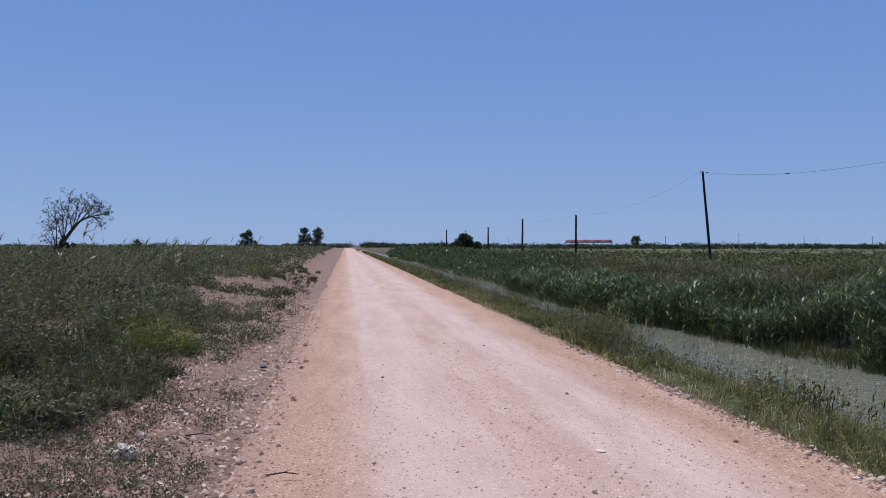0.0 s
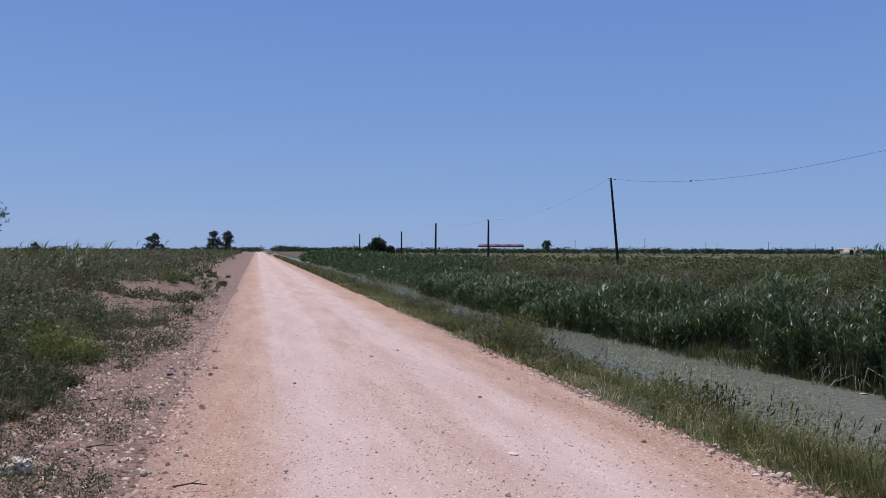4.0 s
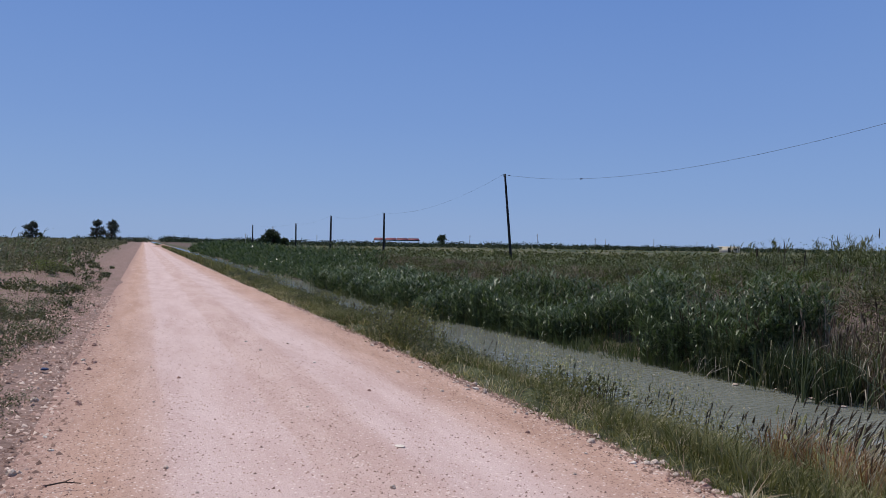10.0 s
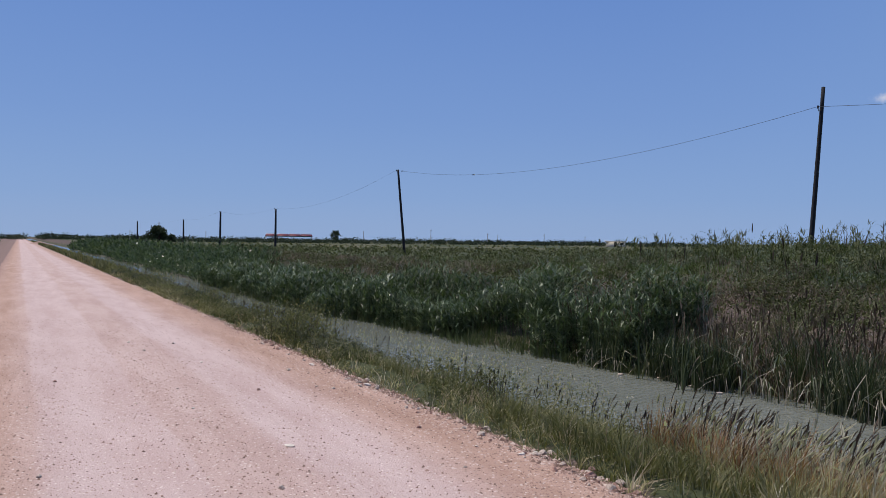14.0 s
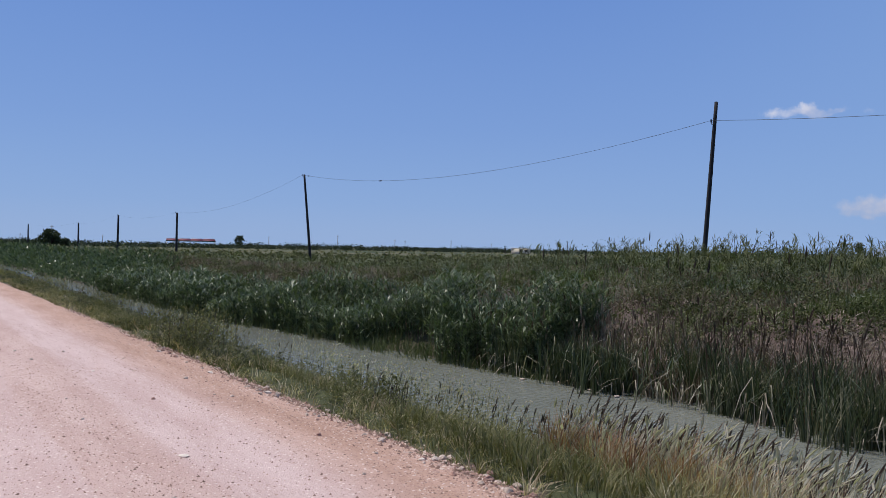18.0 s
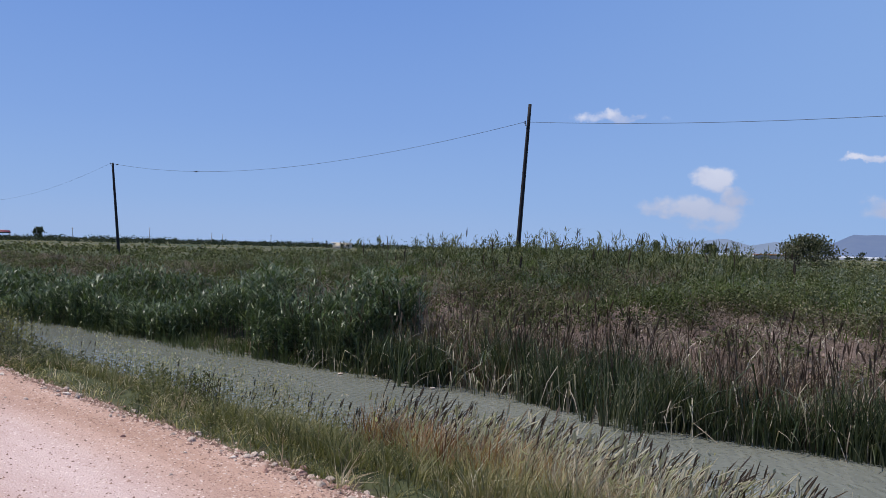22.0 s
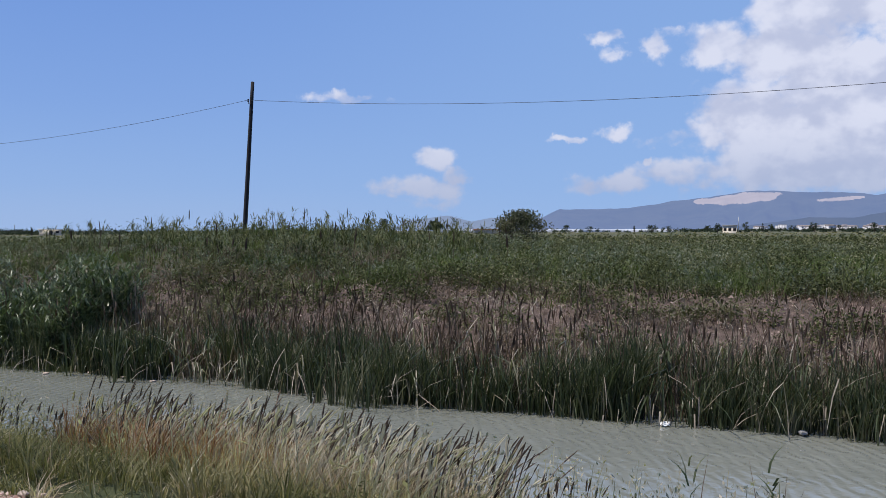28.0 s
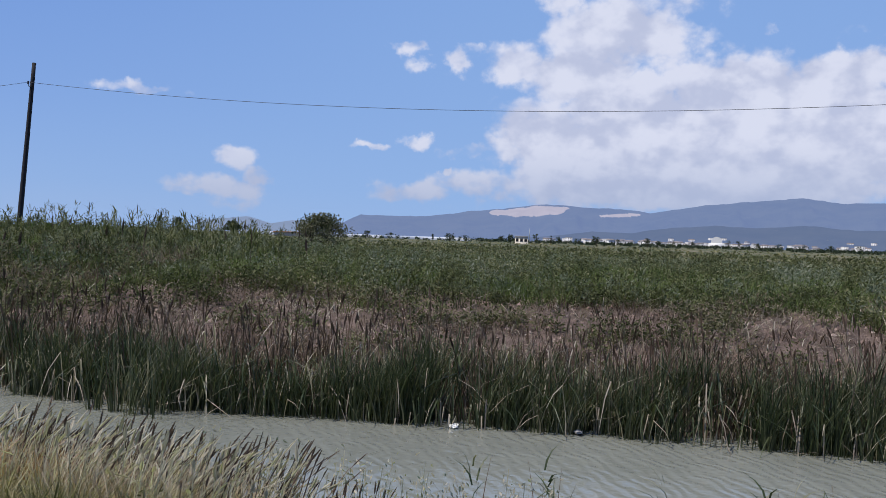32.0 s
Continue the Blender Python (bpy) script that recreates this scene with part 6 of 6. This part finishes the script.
# ---------------------------------------------------------------- stones and litter
def rock(radius, flat, seed):
    bm = bmesh.new()
    bmesh.ops.create_icosphere(bm, subdivisions=2, radius=radius)
    for v in bm.verts:
        n = noise.noise(v.co / radius * 1.3 + Vector((seed * 3.1, 0, 0))) * 0.45 + noise.noise(v.co / radius * 3.1 + Vector((0, seed * 2.3, 0))) * 0.18
        v.co *= 1 + n
        v.co.z *= flat
    return bm


def lump(radius, flat, seed):
    """A broken lump of limestone, with chipped faces and hollows."""
    bm = bmesh.new()
    bmesh.ops.create_icosphere(bm, subdivisions=4, radius=radius)
    for v in bm.verts:
        p = v.co / radius
        n = 0.5 * noise.noise(p * 1.1 + Vector((seed, 0, 0))) + 0.3 * noise.noise(p * 2.4 + Vector((0, seed, 0))) - 0.32 * abs(noise.noise(p * 4.2 + Vector((0, 0, seed)))) + 0.1 * noise.noise(p * 9)
        v.co *= 1.05 + n
        v.co.z *= flat
    return bm


big = part("stone", lump(0.085, 0.8, 4.3), WHITESTONE, None, "rough white limestone lump on bare soil", at=(-1.63, 6.46, 0.07))
tagged(big, "", "stone", "single stones")
variants = []
for i in range(7):
    me = bpy.data.meshes.new("stone")
    bm = rock(1.0, 0.5 + 0.06 * i, 10 + i)
    bm.to_mesh(me)
    bm.free()
    me.materials.append(WHITESTONE if i < 1 else STONE if i < 5 else PINKSTONE)
    variants.append(me)


def scatter_stones(n, x0, x1, y0, y1, r0, r1, label, fall=1.3):
    for _ in range(n):
        x, y = random.uniform(x0, x1), y0 + (y1 - y0) * random.random() ** fall
        r = r0 + (r1 - r0) * random.random() ** 2.5
        ob = new("stone", random.choice(variants))
        z = max(float(land(x, y)), float(road_top(np.array(x), np.array(y))) if -1.3 < x < 3.7 else -9)
        ob.matrix_basis = pose(x, y, z + r * 0.22, random.uniform(-15, 15), random.uniform(-15, 15), random.uniform(0, 360)) @ Matrix.Diagonal((r, r * random.uniform(0.6, 1), r, 1))
        tagged(ob, label, "stone", "stones along the road")


scatter_stones(150, 3.42, 3.8, 2.5, 14, 0.014, 0.042, "pale stone at the road's gravelly edge")
scatter_stones(140, -1.9, -0.5, 4.5, 22, 0.012, 0.045, "pinkish stone on the road's shoulder")
scatter_stones(26, -0.4, 3.4, 4.5, 14, 0.012, 0.03, "loose stone on the packed road")
scatter_stones(24, 13.0, 16.5, -4, 14, 0.02, 0.055, "pale stone on the bare bank")
for x, y, r in ((3.6, 5.46, 0.032), (3.73, 4.6, 0.036), (3.68, 4.9, 0.03), (3.64, 5.15, 0.03), (1.93, 6.3, 0.045)):
    ob = new("stone", variants[0 if x < 3 else 2])
    z = max(float(land(x, y)), float(road_top(np.array(x), np.array(y))))
    ob.matrix_basis = pose(x, y, z + r * 0.15, 0, 0, x * 900) @ Matrix.Diagonal((r, r * 0.8, r * (0.18 if x < 3 else 0.8), 1))
    tagged(ob, "pale flat stone pressed into the road" if x < 3 else "white stone at the road's edge", "stone", "stones along the road")


def gravel(n, keep, r0, r1, box4, top):
    """Many small sharp stones: jittered octahedra."""
    Q = spread_over(n, *box4, 1.9, keep)
    r = r0 + (r1 - r0) * rng.random(n) ** 3
    base = np.array([(1, 0, -0.3), (0, 1, -0.3), (-1, 0, -0.3), (0, -1, -0.3), (0.2, 0.1, 1)], dtype=float)
    V = base[None] * (1 + 0.35 * rng.normal(0, 1, (n, 5, 1)).clip(-1.5, 1.5)) + rng.normal(0, 0.14, (n, 5, 3))
    V[:, :, 2] *= 0.6
    V = V * r[:, None, None]
    a = rng.uniform(0, 6.28, n)[:, None]
    X, Y = V[:, :, 0] * np.cos(a) - V[:, :, 1] * np.sin(a), V[:, :, 0] * np.sin(a) + V[:, :, 1] * np.cos(a)
    V = np.stack([X + Q[:, :1], Y + Q[:, 1:], V[:, :, 2] + top(Q[:, 0], Q[:, 1])[:, None] + 0.1 * r[:, None]], 2).reshape(-1, 3)
    F = np.array([(0, 1, 4), (1, 2, 4), (2, 3, 4), (3, 0, 4)])
    return V, (F[None] + (np.arange(n) * 5)[:, None, None]).reshape(-1, 3)


def stone_colours(name, colours):
    M = Mat(name)
    M.bump(M.noise(60, 3), 0.4, 0.01)
    return M.done(steps(M, M.island(), colours), 0.95, 0.15)


GRIT = stone_colours("mixed_gravel", [(0.13, 0.08, 0.066), (0.21, 0.13, 0.104), (0.3, 0.19, 0.15), (0.42, 0.29, 0.24), (0.58, 0.46, 0.39)])


def top_of(x, y):
    return np.maximum(land(x, y), np.where((x > -1.3) & (x < 3.68), road_top(x, y), -9))


def loose(x, y):
    edge = np.minimum(np.abs(x + 0.35), np.abs(x - 3.45))
    p = 0.3 + 0.7 * np.exp(-(edge / 0.45) ** 2) + 0.35 * np.exp(-((x - 1.5) / 0.28) ** 2)
    return rng.random(x.shape) < p


stuff("gravel", gravel(28000, loose, 0.0045, 0.013, (-0.9, 3.75, 3.6, 18), top_of), GRIT, "loose pinkish gravel over the road", "gravel")
stuff("edge_gravel", gravel(5000, lambda x, y: rng.random(x.shape) < np.exp(-((x - 3.62) / 0.12) ** 2), 0.006, 0.026, (3.2, 3.95, 2.4, 22), top_of), GRIT, "coarse pale gravel along the grass edge", "gravel")
stuff("near_gravel", gravel(5000, lambda x, y: loose(x, y), 0.0045, 0.014, (-1.4, 3.75, -7, 3.8), top_of), GRIT, "loose gravel where the road begins", "gravel")
stuff("shoulder_gravel", gravel(12000, lambda x, y: x < -0.5 - 0.25 * rng.random(x.shape), 0.007, 0.034, (-2.0, -0.4, 4.2, 26), top_of), GRIT, "coarse broken stone on the road's shoulder", "gravel")

CLOD = stone_colours("dry_clods", [(0.06, 0.042, 0.034), (0.13, 0.09, 0.074), (0.22, 0.155, 0.13), (0.36, 0.28, 0.235)])
stuff("clods", gravel(5200, lambda x, y: (x - far_edge(y) > 1.2) & (x - far_edge(y) < 6.2) & (value_noise(x, y, 1.1, 41) > -0.3), 0.018, 0.06, (11.5, 17.5, -8, 30), land), CLOD, "crumbled clods of dry soil on the bank", "soil")
stuff("field_clods", gravel(1500, lambda x, y: (x < -1.4) & (value_noise(x, y, 1.1, 42) > 0.0), 0.015, 0.07, (-6, -1.4, 4.5, 36), land), CLOD, "crumbled soil clods between the weeds", "soil")

# litter
wrap = part("plastic_litter", rock(0.12, 0.3, 41), PLASTIC, None, "white scrap of plastic floating by the cattails", at=(10.78, 2.25, -0.78))
wrap.scale = (1.0, 0.5, 0.6)
tagged(wrap, "", "litter", "litter on the water")
wrap = part("plastic_litter", rock(0.055, 0.45, 44), CONCRETE, None, "pale grey scrap of litter caught in the cattails", at=(10.95, 0.7, -0.76))
tagged(wrap, "", "litter", "litter on the water")
for i, (lx, ly) in enumerate(((10.2, 10.9), (10.15, 10.2), (10.3, 11.8), (9.9, 12.4))):
    wrap = part("floating_debris", rock(0.05, 0.3, 50 + i), STONE, None, "pale floating scrap by the far bank", at=(lx, ly, -0.785))
    tagged(wrap, "", "litter", "litter on the water")
bm = rock(0.045, 0.4, 61)
scrap = part("plastic_litter", bm, BLUEPLASTIC, None, "crumpled dark blue plastic scrap on the shoulder", at=(-1.06, 11.15, 0.03))
tagged(scrap, "", "litter", "litter on the road")
for i, (tx, ty) in enumerate(((-0.42, 5.9), (-1.2, 7.2), (-1.6, 9.4))):
    tw = thing("twig", (tx, ty, 0.03), "dry grey-brown twig lying on the ground", "twig", "twigs on the shoulder")
    part("stem", tube([(-0.11, 0, 0), (0, 0.015, 0.012), (0.1, -0.02, 0.006)], [0.006, 0.005, 0.003], 5), BARK, tw)
    part("side_twig", tube([(0, 0.015, 0.012), (0.05, 0.06, 0.02)], [0.004, 0.002], 4), BARK, tw)
